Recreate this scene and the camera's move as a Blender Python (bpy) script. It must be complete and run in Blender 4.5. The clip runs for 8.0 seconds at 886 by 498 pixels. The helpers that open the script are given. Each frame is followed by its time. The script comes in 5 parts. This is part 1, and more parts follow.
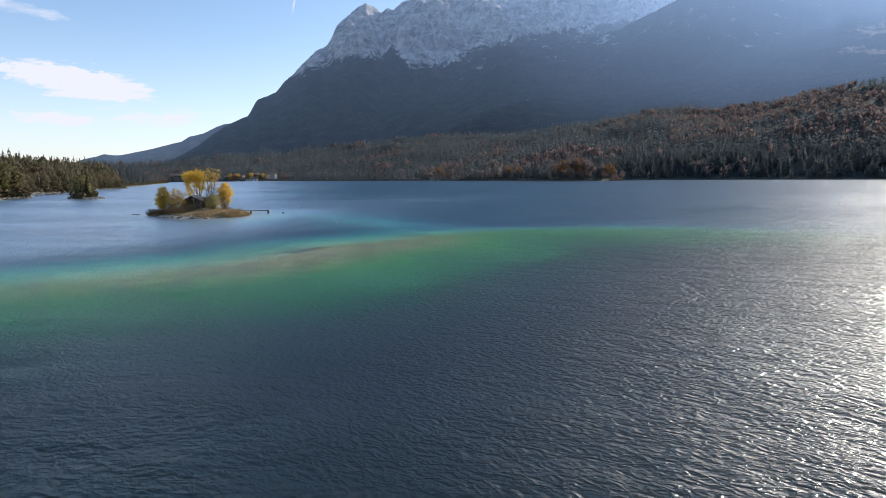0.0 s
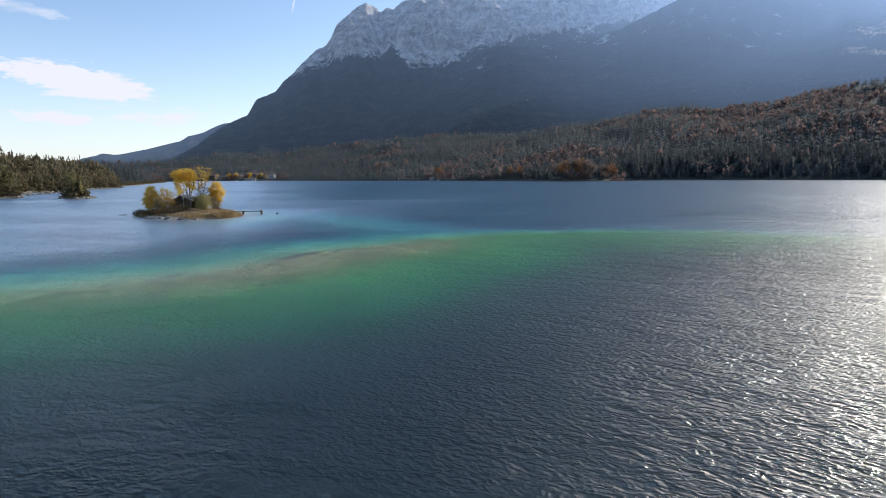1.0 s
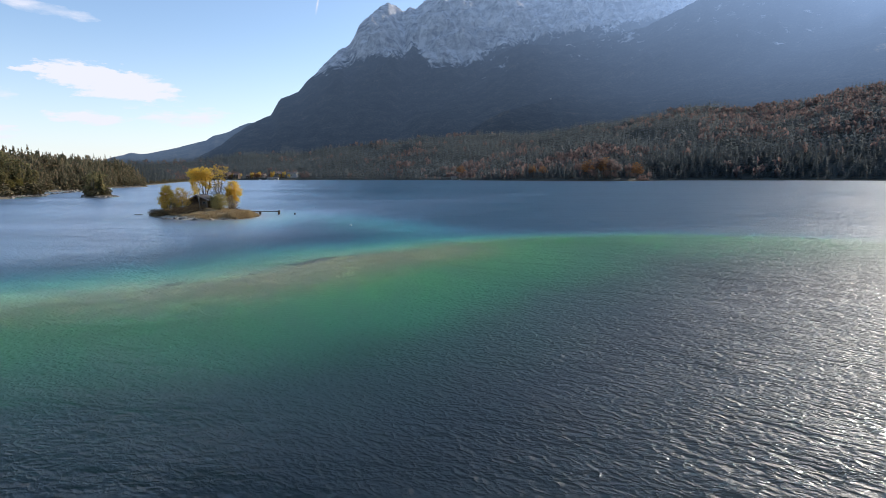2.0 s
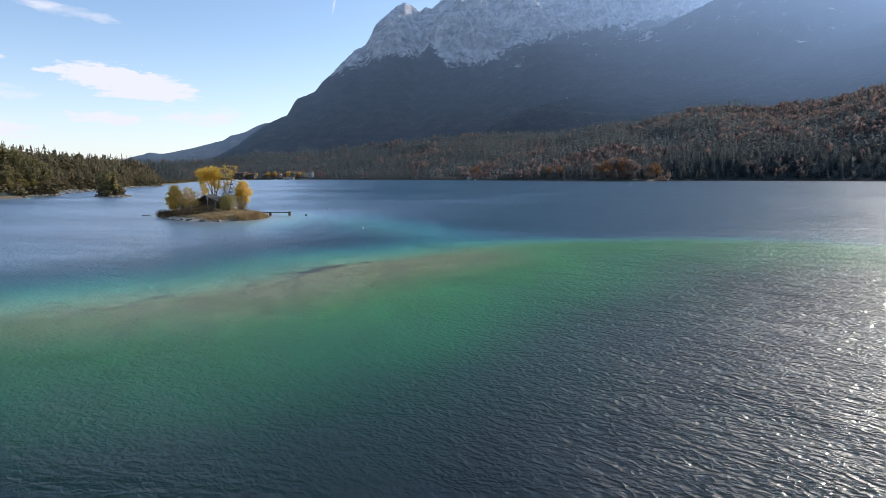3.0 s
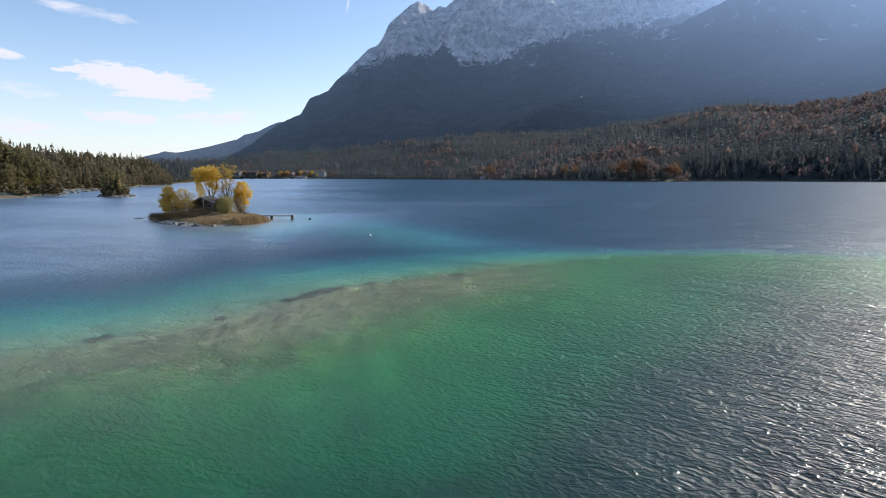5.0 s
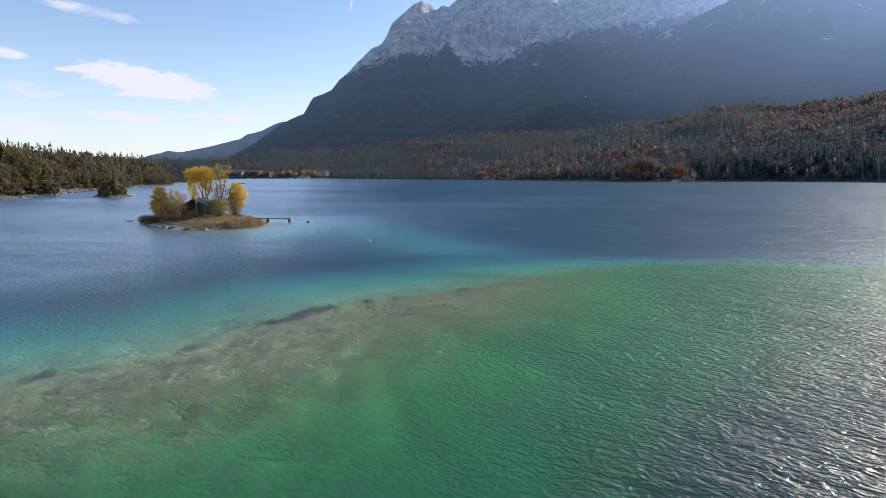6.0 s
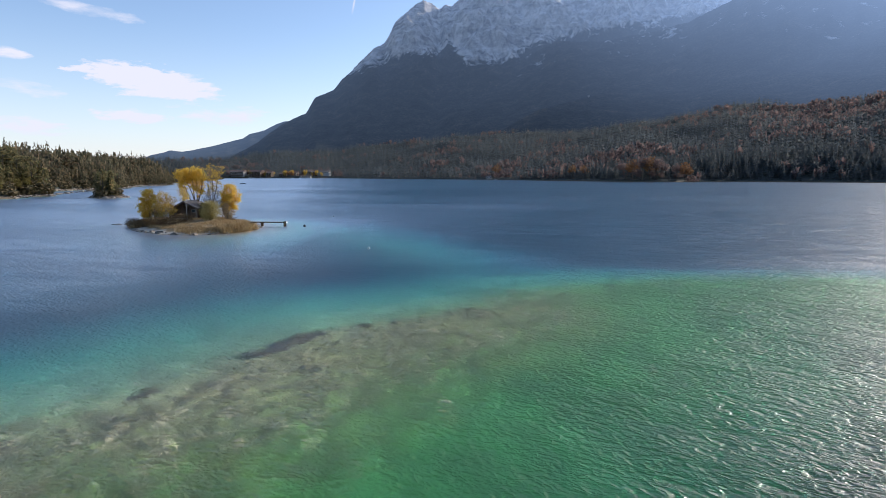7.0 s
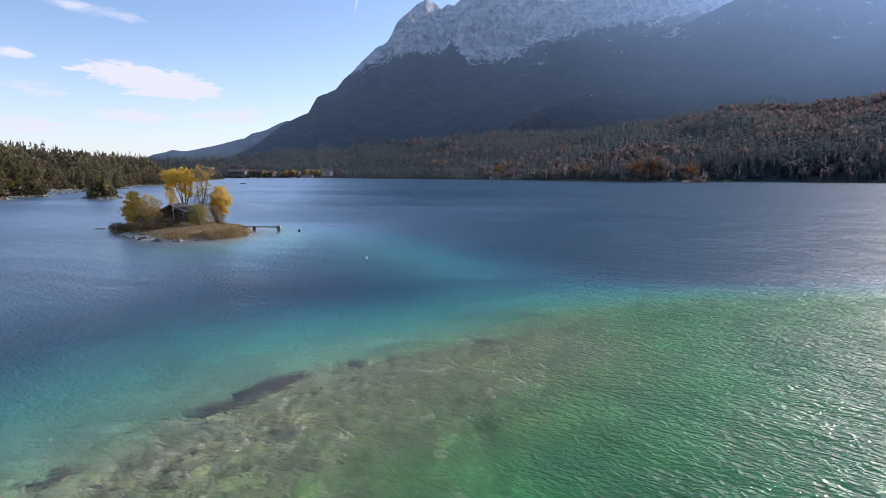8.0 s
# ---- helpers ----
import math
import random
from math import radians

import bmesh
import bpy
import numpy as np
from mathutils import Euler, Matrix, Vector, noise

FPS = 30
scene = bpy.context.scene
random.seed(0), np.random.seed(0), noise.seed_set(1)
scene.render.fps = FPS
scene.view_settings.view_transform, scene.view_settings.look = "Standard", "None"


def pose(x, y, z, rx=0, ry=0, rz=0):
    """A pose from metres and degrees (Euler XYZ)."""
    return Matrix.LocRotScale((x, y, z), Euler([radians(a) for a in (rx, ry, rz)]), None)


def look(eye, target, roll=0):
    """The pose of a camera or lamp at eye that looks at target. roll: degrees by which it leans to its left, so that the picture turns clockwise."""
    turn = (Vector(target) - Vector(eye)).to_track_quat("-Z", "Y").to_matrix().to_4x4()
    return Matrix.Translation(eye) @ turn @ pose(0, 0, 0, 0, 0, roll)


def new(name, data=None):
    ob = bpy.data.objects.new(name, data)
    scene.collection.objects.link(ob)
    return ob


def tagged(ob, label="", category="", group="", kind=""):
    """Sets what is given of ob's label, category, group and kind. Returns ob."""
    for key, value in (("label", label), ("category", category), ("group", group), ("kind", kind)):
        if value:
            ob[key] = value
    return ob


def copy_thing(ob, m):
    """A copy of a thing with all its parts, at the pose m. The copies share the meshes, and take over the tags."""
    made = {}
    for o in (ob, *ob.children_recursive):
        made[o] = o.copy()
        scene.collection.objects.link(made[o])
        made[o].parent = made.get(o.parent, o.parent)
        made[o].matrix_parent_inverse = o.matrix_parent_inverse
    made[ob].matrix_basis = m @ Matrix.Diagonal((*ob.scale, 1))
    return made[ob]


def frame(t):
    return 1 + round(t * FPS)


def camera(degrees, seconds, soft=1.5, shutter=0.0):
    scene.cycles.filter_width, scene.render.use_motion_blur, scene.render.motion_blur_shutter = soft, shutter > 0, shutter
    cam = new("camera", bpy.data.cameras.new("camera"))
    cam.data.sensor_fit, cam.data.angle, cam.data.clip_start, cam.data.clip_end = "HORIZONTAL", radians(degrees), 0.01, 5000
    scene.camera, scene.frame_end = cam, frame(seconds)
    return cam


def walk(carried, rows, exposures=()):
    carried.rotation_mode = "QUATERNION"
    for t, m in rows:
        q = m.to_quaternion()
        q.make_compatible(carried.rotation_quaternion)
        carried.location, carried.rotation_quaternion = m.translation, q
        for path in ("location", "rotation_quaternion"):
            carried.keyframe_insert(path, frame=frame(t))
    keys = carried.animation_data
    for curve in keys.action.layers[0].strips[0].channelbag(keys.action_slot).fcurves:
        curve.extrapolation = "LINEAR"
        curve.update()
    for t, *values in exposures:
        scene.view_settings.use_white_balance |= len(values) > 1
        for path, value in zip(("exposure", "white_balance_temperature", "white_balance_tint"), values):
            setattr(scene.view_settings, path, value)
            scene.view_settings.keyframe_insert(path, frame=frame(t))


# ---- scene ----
cam = camera(74.6, 8.0, 0.7)
PATH = [
    (0, (0.978, 2.269, 10.055), (0.989, 4.253, 9.802), -0.58),
    (0.5, (0.745, 5.967, 9.946), (0.757, 7.951, 9.693), -0.52),
    (1, (0.498, 9.486, 9.868), (0.511, 11.470, 9.615), -0.47),
    (1.5, (0.234, 12.852, 9.819), (0.214, 14.836, 9.565), -0.42),
    (3, (-0.655, 22.303, 9.825), (-0.765, 24.284, 9.571), -0.28),
    (3.5, (-0.985, 25.328, 9.873), (-1.113, 27.307, 9.619), -0.24),
    (4, (-1.333, 28.334, 9.942), (-1.475, 30.313, 9.688), -0.20),
    (4.5, (-1.700, 31.349, 10.030), (-1.848, 33.327, 9.775), -0.16),
    (6, (-2.913, 40.715, 10.390), (-3.075, 42.692, 10.133), -0.07),
    (6.5, (-3.356, 44.035, 10.536), (-3.523, 46.012, 10.279), -0.05),
    (7, (-3.820, 47.497, 10.694), (-3.990, 49.473, 10.436), -0.03),
    (7.5, (-4.305, 51.130, 10.860), (-4.477, 53.106, 10.601), -0.01),
    (8, (-4.811, 54.961, 11.034), (-4.988, 56.936, 10.775), 0.01),
]
walk(cam, [(t, look(eye, target, roll)) for t, eye, target, roll in PATH],
     [(0, 0.0, 6500, 12), (4.5, 0.0, 6500, 12), (6, -0.04, 6480, 14), (7, -0.06, 6400, 15), (8, -0.08, 6230, 18)])

# ---- world, sun, exposure ----
SUN_AZ, SUN_EL = 50.5, 25.5
world = bpy.data.worlds.new("world")
scene.world = world
world.use_nodes = True
wn, wl = world.node_tree.nodes, world.node_tree.links
wn.clear()


def wmath(op, a, b=None, c=None, clamp=False):
    n = wn.new("ShaderNodeMath")
    n.operation, n.use_clamp = op, clamp
    for i, v in enumerate((a, b, c)):
        if v is None:
            continue
        if isinstance(v, (int, float)):
            n.inputs[i].default_value = v
        else:
            wl.new(v, n.inputs[i])
    return n.outputs[0]


def build_world():
    out = wn.new("ShaderNodeOutputWorld")
    bg = wn.new("ShaderNodeBackground")
    bg.inputs["Strength"].default_value = 0.2
    sky = wn.new("ShaderNodeTexSky")
    sky.sky_type, sky.sun_disc = "NISHITA", False
    sky.sun_elevation, sky.sun_rotation = radians(SUN_EL), radians(SUN_AZ)
    sky.altitude, sky.air_density, sky.dust_density, sky.ozone_density = 900, 1.0, 1.0, 2.0
    co = wn.new("ShaderNodeTexCoord")
    noise_tex = wn.new("ShaderNodeTexNoise")
    stretch = wn.new("ShaderNodeMapping")
    stretch.inputs["Scale"].default_value = (1, 1, 3.5)
    wl.new(co.outputs["Generated"], stretch.inputs["Vector"])
    wl.new(stretch.outputs["Vector"], noise_tex.inputs["Vector"])
    noise_tex.inputs["Scale"].default_value, noise_tex.inputs["Detail"].default_value = 11, 6
    noise_tex.inputs["Roughness"].default_value = 0.62
    torn = wn.new("ShaderNodeTexNoise")
    torn.inputs["Scale"].default_value, torn.inputs["Detail"].default_value = 24, 7
    torn.inputs["Roughness"].default_value = 0.6
    wl.new(stretch.outputs["Vector"], torn.inputs["Vector"])
    sep = wn.new("ShaderNodeSeparateXYZ")
    wl.new(co.outputs["Generated"], sep.inputs[0])
    az = wmath("MULTIPLY", wmath("ARCTAN2", sep.outputs[0], sep.outputs[1]), 180 / math.pi)
    el = wmath("MULTIPLY", wmath("ARCSINE", sep.outputs[2]), 180 / math.pi)
    # clouds: azimuth, elevation, half width, half height, slope, density
    clouds = ((-30.6, 7.65, 6.4, 1.55, -0.13, 2.6), (-32.6, 4.85, 3.2, 0.75, 0.0, 1.4), (-24.6, 5.1, 4.6, 0.95, 0.05, 0.8),
              (-34.9, 13.0, 3.6, 0.6, -0.12, 0.5), (-40.8, 9.2, 1.7, 0.45, -0.1, 0.95), (-39.4, 6.6, 3.0, 0.7, -0.15, 0.55),
              (-40.2, 3.7, 3.4, 0.9, -0.1, 0.95), (-29.2, 5.9, 1.2, 0.25, 0.0, 0.5), (-55.0, 12.0, 9.0, 1.4, -0.1, 0.8))
    # torn edges
    ragged = wmath("MULTIPLY", wmath("SUBTRACT", torn.outputs["Fac"], 0.48), 3.0)
    total = None
    for a, e, w, h, s, d in clouds:
        da = wmath("SUBTRACT", az, a)
        de = wmath("SUBTRACT", wmath("SUBTRACT", el, e), wmath("MULTIPLY", da, s))
        q = wmath("ADD", wmath("POWER", wmath("DIVIDE", da, w), 2.0), wmath("POWER", wmath("ABSOLUTE", wmath("DIVIDE", de, h)), 2.0))
        q = wmath("ADD", q, ragged)
        m = wmath("MULTIPLY", wmath("SUBTRACT", 1.0, q, clamp=True), d)
        total = m if total is None else wmath("MAXIMUM", total, m)
    soft = wmath("MULTIPLY", wmath("POWER", total, 0.85), wmath("MULTIPLY_ADD", noise_tex.outputs["Fac"], 3.6, -0.8), clamp=True)
    # a short vapour trail
    ta = wmath("ABSOLUTE", wmath("SUBTRACT", wmath("SUBTRACT", az, -13.3), wmath("MULTIPLY", wmath("SUBTRACT", el, 15.0), 0.22)))
    te = wmath("ABSOLUTE", wmath("SUBTRACT", el, 15.3))
    trail = wmath("MULTIPLY", wmath("SUBTRACT", 1.0, wmath("DIVIDE", ta, 0.13), clamp=True), wmath("SUBTRACT", 1.0, wmath("DIVIDE", te, 0.95), clamp=True))
    # pale haze over the horizon
    haze = wmath("MULTIPLY", wmath("POWER", wmath("SUBTRACT", 1.0, wmath("DIVIDE", wmath("ABSOLUTE", el), 14.0), clamp=True), 1.8), 0.62)
    fac = wmath("MAXIMUM", wmath("MULTIPLY", soft, 0.97), wmath("MAXIMUM", wmath("MULTIPLY", trail, 0.8), haze), clamp=True)
    mix = wn.new("ShaderNodeMix")
    mix.data_type = "RGBA"
    wl.new(fac, mix.inputs["Factor"])
    wl.new(sky.outputs["Color"], mix.inputs["A"])
    mix.inputs["B"].default_value = (4.4, 4.55, 5.15, 1)
    wl.new(mix.outputs["Result"], bg.inputs["Color"])
    wl.new(bg.outputs[0], out.inputs[0])


build_world()
sun = new("sun", bpy.data.lights.new("sun", "SUN"))
sun.data.energy, sun.data.angle, sun.data.color = 5.0, radians(0.55), (1.0, 0.93, 0.82)
sun.matrix_world = look((400, 420, 300), (400 - math.sin(radians(SUN_AZ)) * math.cos(radians(SUN_EL)), 420 - math.cos(radians(SUN_AZ)) * math.cos(radians(SUN_EL)), 300 - math.sin(radians(SUN_EL))))
scene.view_settings.exposure = 0.0


# ---- materials ----
def shader(name):
    m = bpy.data.materials.new(name)
    m.use_nodes = True
    return m, m.node_tree.nodes, m.node_tree.links, m.node_tree.nodes["Principled BSDF"]


def add_ramp(nodes, links, fac, stops):
    r = nodes.new("ShaderNodeValToRGB")
    e = r.color_ramp.elements
    e.remove(e[1])
    e[0].position, e[0].color = stops[0][0], (*stops[0][1], 1)
    for p, c in stops[1:]:
        e.new(p).color = (*c, 1)
    links.new(fac, r.inputs["Fac"])
    return r.outputs["Color"]


def add_noise(nodes, links, scale, detail=4, rough=0.55, vector=None, distort=0.0):
    n = nodes.new("ShaderNodeTexNoise")
    n.inputs["Scale"].default_value, n.inputs["Detail"].default_value = scale, detail
    n.inputs["Roughness"].default_value, n.inputs["Distortion"].default_value = rough, distort
    if vector is not None:
        links.new(vector, n.inputs["Vector"])
    return n.outputs["Fac"]


def position(nodes, links, scale=(1, 1, 1), rot=(0, 0, 0)):
    g = nodes.new("ShaderNodeNewGeometry")
    mp = nodes.new("ShaderNodeMapping")
    mp.inputs["Scale"].default_value = scale
    mp.inputs["Rotation"].default_value = [radians(a) for a in rot]
    links.new(g.outputs["Position"], mp.inputs["Vector"])
    return mp.outputs["Vector"]


def add_mix(nodes, links, fac, a, b, mode="MIX"):
    m = nodes.new("ShaderNodeMix")
    m.data_type, m.blend_type = "RGBA", mode
    for key, v in (("Factor", fac), ("A", a), ("B", b)):
        s = m.inputs[key] if key == "Factor" else [i for i in m.inputs if i.name == key and i.type == "RGBA"][0]
        if isinstance(v, (int, float)):
            s.default_value = v
        elif isinstance(v, tuple):
            s.default_value = (*v, 1)
        else:
            links.new(v, s)
    return [o for o in m.outputs if o.type == "RGBA"][0]


def add_math(nodes, links, op, a, b=None, clamp=False):
    n = nodes.new("ShaderNodeMath")
    n.operation, n.use_clamp = op, clamp
    for i, v in enumerate((a, b)):
        if v is None:
            continue
        if isinstance(v, (int, float)):
            n.inputs[i].default_value = v
        else:
            links.new(v, n.inputs[i])
    return n.outputs[0]


def add_bump(nodes, links, height, strength, distance, bsdf=None):
    b = nodes.new("ShaderNodeBump")
    b.inputs["Strength"].default_value, b.inputs["Distance"].default_value = strength, distance
    links.new(height, b.inputs["Height"])
    if bsdf is not None:
        links.new(b.outputs["Normal"], bsdf.inputs["Normal"])
    return b.outputs["Normal"]


def plain(name, c1, c2, scale=3.0, rough=0.8, bump=0.3, metal=0.0, stretch=(1, 1, 1), dist=0.02):
    """A surface of two tones, with a coarse and a fine grain."""
    m, n, l, b = shader(name)
    tc = n.new("ShaderNodeTexCoord")
    mp = n.new("ShaderNodeMapping")
    mp.inputs["Scale"].default_value = stretch
    l.new(tc.outputs["Object"], mp.inputs["Vector"])
    big = add_noise(n, l, scale, 5, 0.6, mp.outputs["Vector"])
    fine = add_noise(n, l, scale * 9, 4, 0.6, mp.outputs["Vector"])
    both = add_math(n, l, "MULTIPLY_ADD", fine, 0.35)
    n[both.node.name].inputs[2].default_value = -0.17
    f = add_math(n, l, "ADD", big, both)
    oi = n.new("ShaderNodeObjectInfo")
    f2 = add_math(n, l, "ADD", f, add_math(n, l, "MULTIPLY", oi.outputs["Random"], 0.2))
    col = add_ramp(n, l, f2, ((0.35, c1), (0.8, c2)))
    l.new(col, b.inputs["Base Color"])
    b.inputs["Roughness"].default_value, b.inputs["Metallic"].default_value = rough, metal
    add_bump(n, l, f, bump, dist, b)
    return m


def foliage(name, stops, per="island", rough=0.75, pass_light=0.25):
    """Leaves or needles: each clump or tree takes its own tone from the stops."""
    m, n, l, b = shader(name)
    if per == "island":
        g = n.new("ShaderNodeNewGeometry")
        rnd = g.outputs["Random Per Island"]
    else:
        o = n.new("ShaderNodeObjectInfo")
        rnd = o.outputs["Random"]
    pos = position(n, l)
    fine = add_noise(n, l, 1.3, 3, 0.6, pos)
    f = add_math(n, l, "ADD", add_math(n, l, "MULTIPLY", rnd, 0.8), add_math(n, l, "MULTIPLY", fine, 0.25))
    col = add_ramp(n, l, f, stops)
    l.new(col, b.inputs["Base Color"])
    b.inputs["Roughness"].default_value = rough
    b.inputs["Specular IOR Level"].default_value = 0.2
    if pass_light:
        t = n.new("ShaderNodeBsdfTranslucent")
        l.new(col, t.inputs["Color"])
        mx = n.new("ShaderNodeMixShader")
        mx.inputs[0].default_value = pass_light
        l.new(b.outputs[0], mx.inputs[1])
        l.new(t.outputs[0], mx.inputs[2])
        l.new(mx.outputs[0], n["Material Output"].inputs["Surface"])
    return m


def wave_space(nodes, links, crest, across, angle):
    """Coordinates in which one unit is a wave's crest in x and its length in y, in metres, turned by an angle."""
    g = nodes.new("ShaderNodeNewGeometry")
    mp = nodes.new("ShaderNodeMapping")
    mp.vector_type = "TEXTURE"
    mp.inputs["Scale"].default_value = (crest, across, 1.0)
    mp.inputs["Rotation"].default_value = (0, 0, radians(angle))
    links.new(g.outputs["Position"], mp.inputs["Vector"])
    return mp.outputs["Vector"]


def water_material():
    m, n, l, b = shader("lake_water")
    n.remove(b)
    total = None
    # wave trains: crest and length in metres, heading of the crests, height, sharpness of the crests
    for crest, across, angle, high, sharp, detail in WAVES:
        w = add_noise(n, l, 1.0, detail, 0.55, wave_space(n, l, crest, across, angle), 0.25)
        if sharp:
            w = add_math(n, l, "SUBTRACT", 1.0, add_math(n, l, "ABSOLUTE", add_math(n, l, "MULTIPLY", add_math(n, l, "SUBTRACT", w, 0.5), 3.0)))
        w = add_math(n, l, "MULTIPLY", w, high)
        total = w if total is None else add_math(n, l, "ADD", total, w)
    # gusts, cat's paws and slicks
    calm = add_noise(n, l, 1.0, 3, 0.55, wave_space(n, l, 260.0, 55.0, -4))
    gust = add_ramp(n, l, calm, ((0.36, (0.82, 0.82, 0.82)), (0.56, (1, 1, 1))))
    paws = add_ramp(n, l, add_noise(n, l, 1.0, 5, 0.65, wave_space(n, l, 15.0, 5.0, -6)), ((0.4, (0.26, 0.26, 0.26)), (0.58, (0, 0, 0))))
    # the lee of the wooded headland is calmer
    gx = n.new("ShaderNodeSeparateXYZ")
    l.new(n.new("ShaderNodeNewGeometry").outputs["Position"], gx.inputs[0])
    off = add_math(n, l, "SUBTRACT", gx.outputs[0], add_math(n, l, "MULTIPLY", gx.outputs[1], 0.05))
    wide = add_math(n, l, "ADD", add_math(n, l, "MULTIPLY", gx.outputs[1], 0.2), 15.0)
    edge = add_math(n, l, "SUBTRACT", 106.0, add_math(n, l, "MULTIPLY", add_math(n, l, "MINIMUM", gx.outputs[1], 105.0), 0.55))
    near = add_math(n, l, "DIVIDE", add_math(n, l, "ADD", off, edge), wide, True)
    # beyond the island the wind comes back over the middle of the lake
    open_lake = add_math(n, l, "DIVIDE", add_math(n, l, "ADD", add_math(n, l, "DIVIDE", gx.outputs[0], add_math(n, l, "MAXIMUM", gx.outputs[1], 1.0)), 0.32), 0.2, True)
    beyond = add_math(n, l, "DIVIDE", add_math(n, l, "SUBTRACT", gx.outputs[1], 150.0), 160.0, True)
    # past the bar the wind draws longer streaks
    streaked = add_math(n, l, "ADD", 0.3, add_math(n, l, "MULTIPLY", add_math(n, l, "DIVIDE", add_math(n, l, "SUBTRACT", gx.outputs[1], 100.0), 50.0, True), 0.7))
    windy = add_math(n, l, "MAXIMUM", near, add_math(n, l, "MULTIPLY", open_lake, beyond))
    lee = add_ramp(n, l, windy, ((0.0, (0.42, 0.42, 0.42)), (1.0, (1, 1, 1))))
    gust = add_math(n, l, "MULTIPLY", gust, lee)
    gust = add_math(n, l, "MULTIPLY", gust, add_math(n, l, "SUBTRACT", 1.0, add_math(n, l, "MULTIPLY", add_math(n, l, "MULTIPLY", paws, windy), streaked)))
    nrm = add_bump(n, l, add_math(n, l, "MULTIPLY", total, gust), 1.0, 1.0)
    fr = n.new("ShaderNodeFresnel")
    fr.inputs["IOR"].default_value = 1.333
    l.new(nrm, fr.inputs["Normal"])
    # crisp facets, and the capillary ripples on them as roughness
    facet, sheen = n.new("ShaderNodeBsdfGlossy"), n.new("ShaderNodeBsdfGlossy")
    for g, r in ((facet, 0.08), (sheen, 0.61)):
        g.inputs["Roughness"].default_value = r
        g.inputs["Color"].default_value = (1, 1, 1, 1)
        l.new(nrm, g.inputs["Normal"])
    sheen.distribution = "BECKMANN"
    gl = n.new("ShaderNodeMixShader")
    l.new(add_math(n, l, "ADD", add_math(n, l, "MULTIPLY", fr.outputs[0], 0.55), 0.085), gl.inputs[0])
    l.new(add_math(n, l, "SUBTRACT", 0.36, add_math(n, l, "MULTIPLY", gust, 0.28)), facet.inputs["Roughness"])
    l.new(facet.outputs[0], gl.inputs[1])
    l.new(sheen.outputs[0], gl.inputs[2])
    tr = n.new("ShaderNodeBsdfRefraction")
    tr.inputs["IOR"].default_value, tr.inputs["Roughness"].default_value = 1.333, 0.28
    l.new(nrm, tr.inputs["Normal"])
    mx = n.new("ShaderNodeMixShader")
    # waves turn part of the surface to the eye, so that only the calm water mirrors nearly fully
    turned = add_math(n, l, "MULTIPLY", add_math(n, l, "SUBTRACT", gust, 0.38), 4.8)
    less = add_math(n, l, "ADD", add_math(n, l, "MULTIPLY", turned, fr.outputs[0]), 1.0)
    l.new(add_math(n, l, "DIVIDE", add_math(n, l, "MULTIPLY", fr.outputs[0], 1.12), less), mx.inputs[0])
    l.new(tr.outputs[0], mx.inputs[1])
    l.new(gl.outputs[0], mx.inputs[2])
    l.new(mx.outputs[0], n["Material Output"].inputs["Surface"])
    return m


WAVES = ((34.0, 13.0, -8, 0.9, False, 2), (13.0, 5.5, -16, 0.55, False, 2), (4.2, 2.5, -24, 0.28, False, 2), (1.1, 0.66, -36, 0.12, True, 2), (0.78, 0.46, 4, 0.07, True, 2), (0.4, 0.22, -46, 0.055, False, 3), (0.19, 0.12, -20, 0.022, False, 2))
# depth in metres and bed colour, the water's blue tint painted in
OPEN_BED_TINT = ((0.0, (0.42, 0.35, 0.22)), (0.7, (0.25, 0.27, 0.18)), (1.6, (0.15, 0.3, 0.22)), (3.2, (0.05, 0.25, 0.225)), (5.5, (0.016, 0.15, 0.2)), (8.5, (0.005, 0.075, 0.145)), (12.5, (0.003, 0.046, 0.098)))


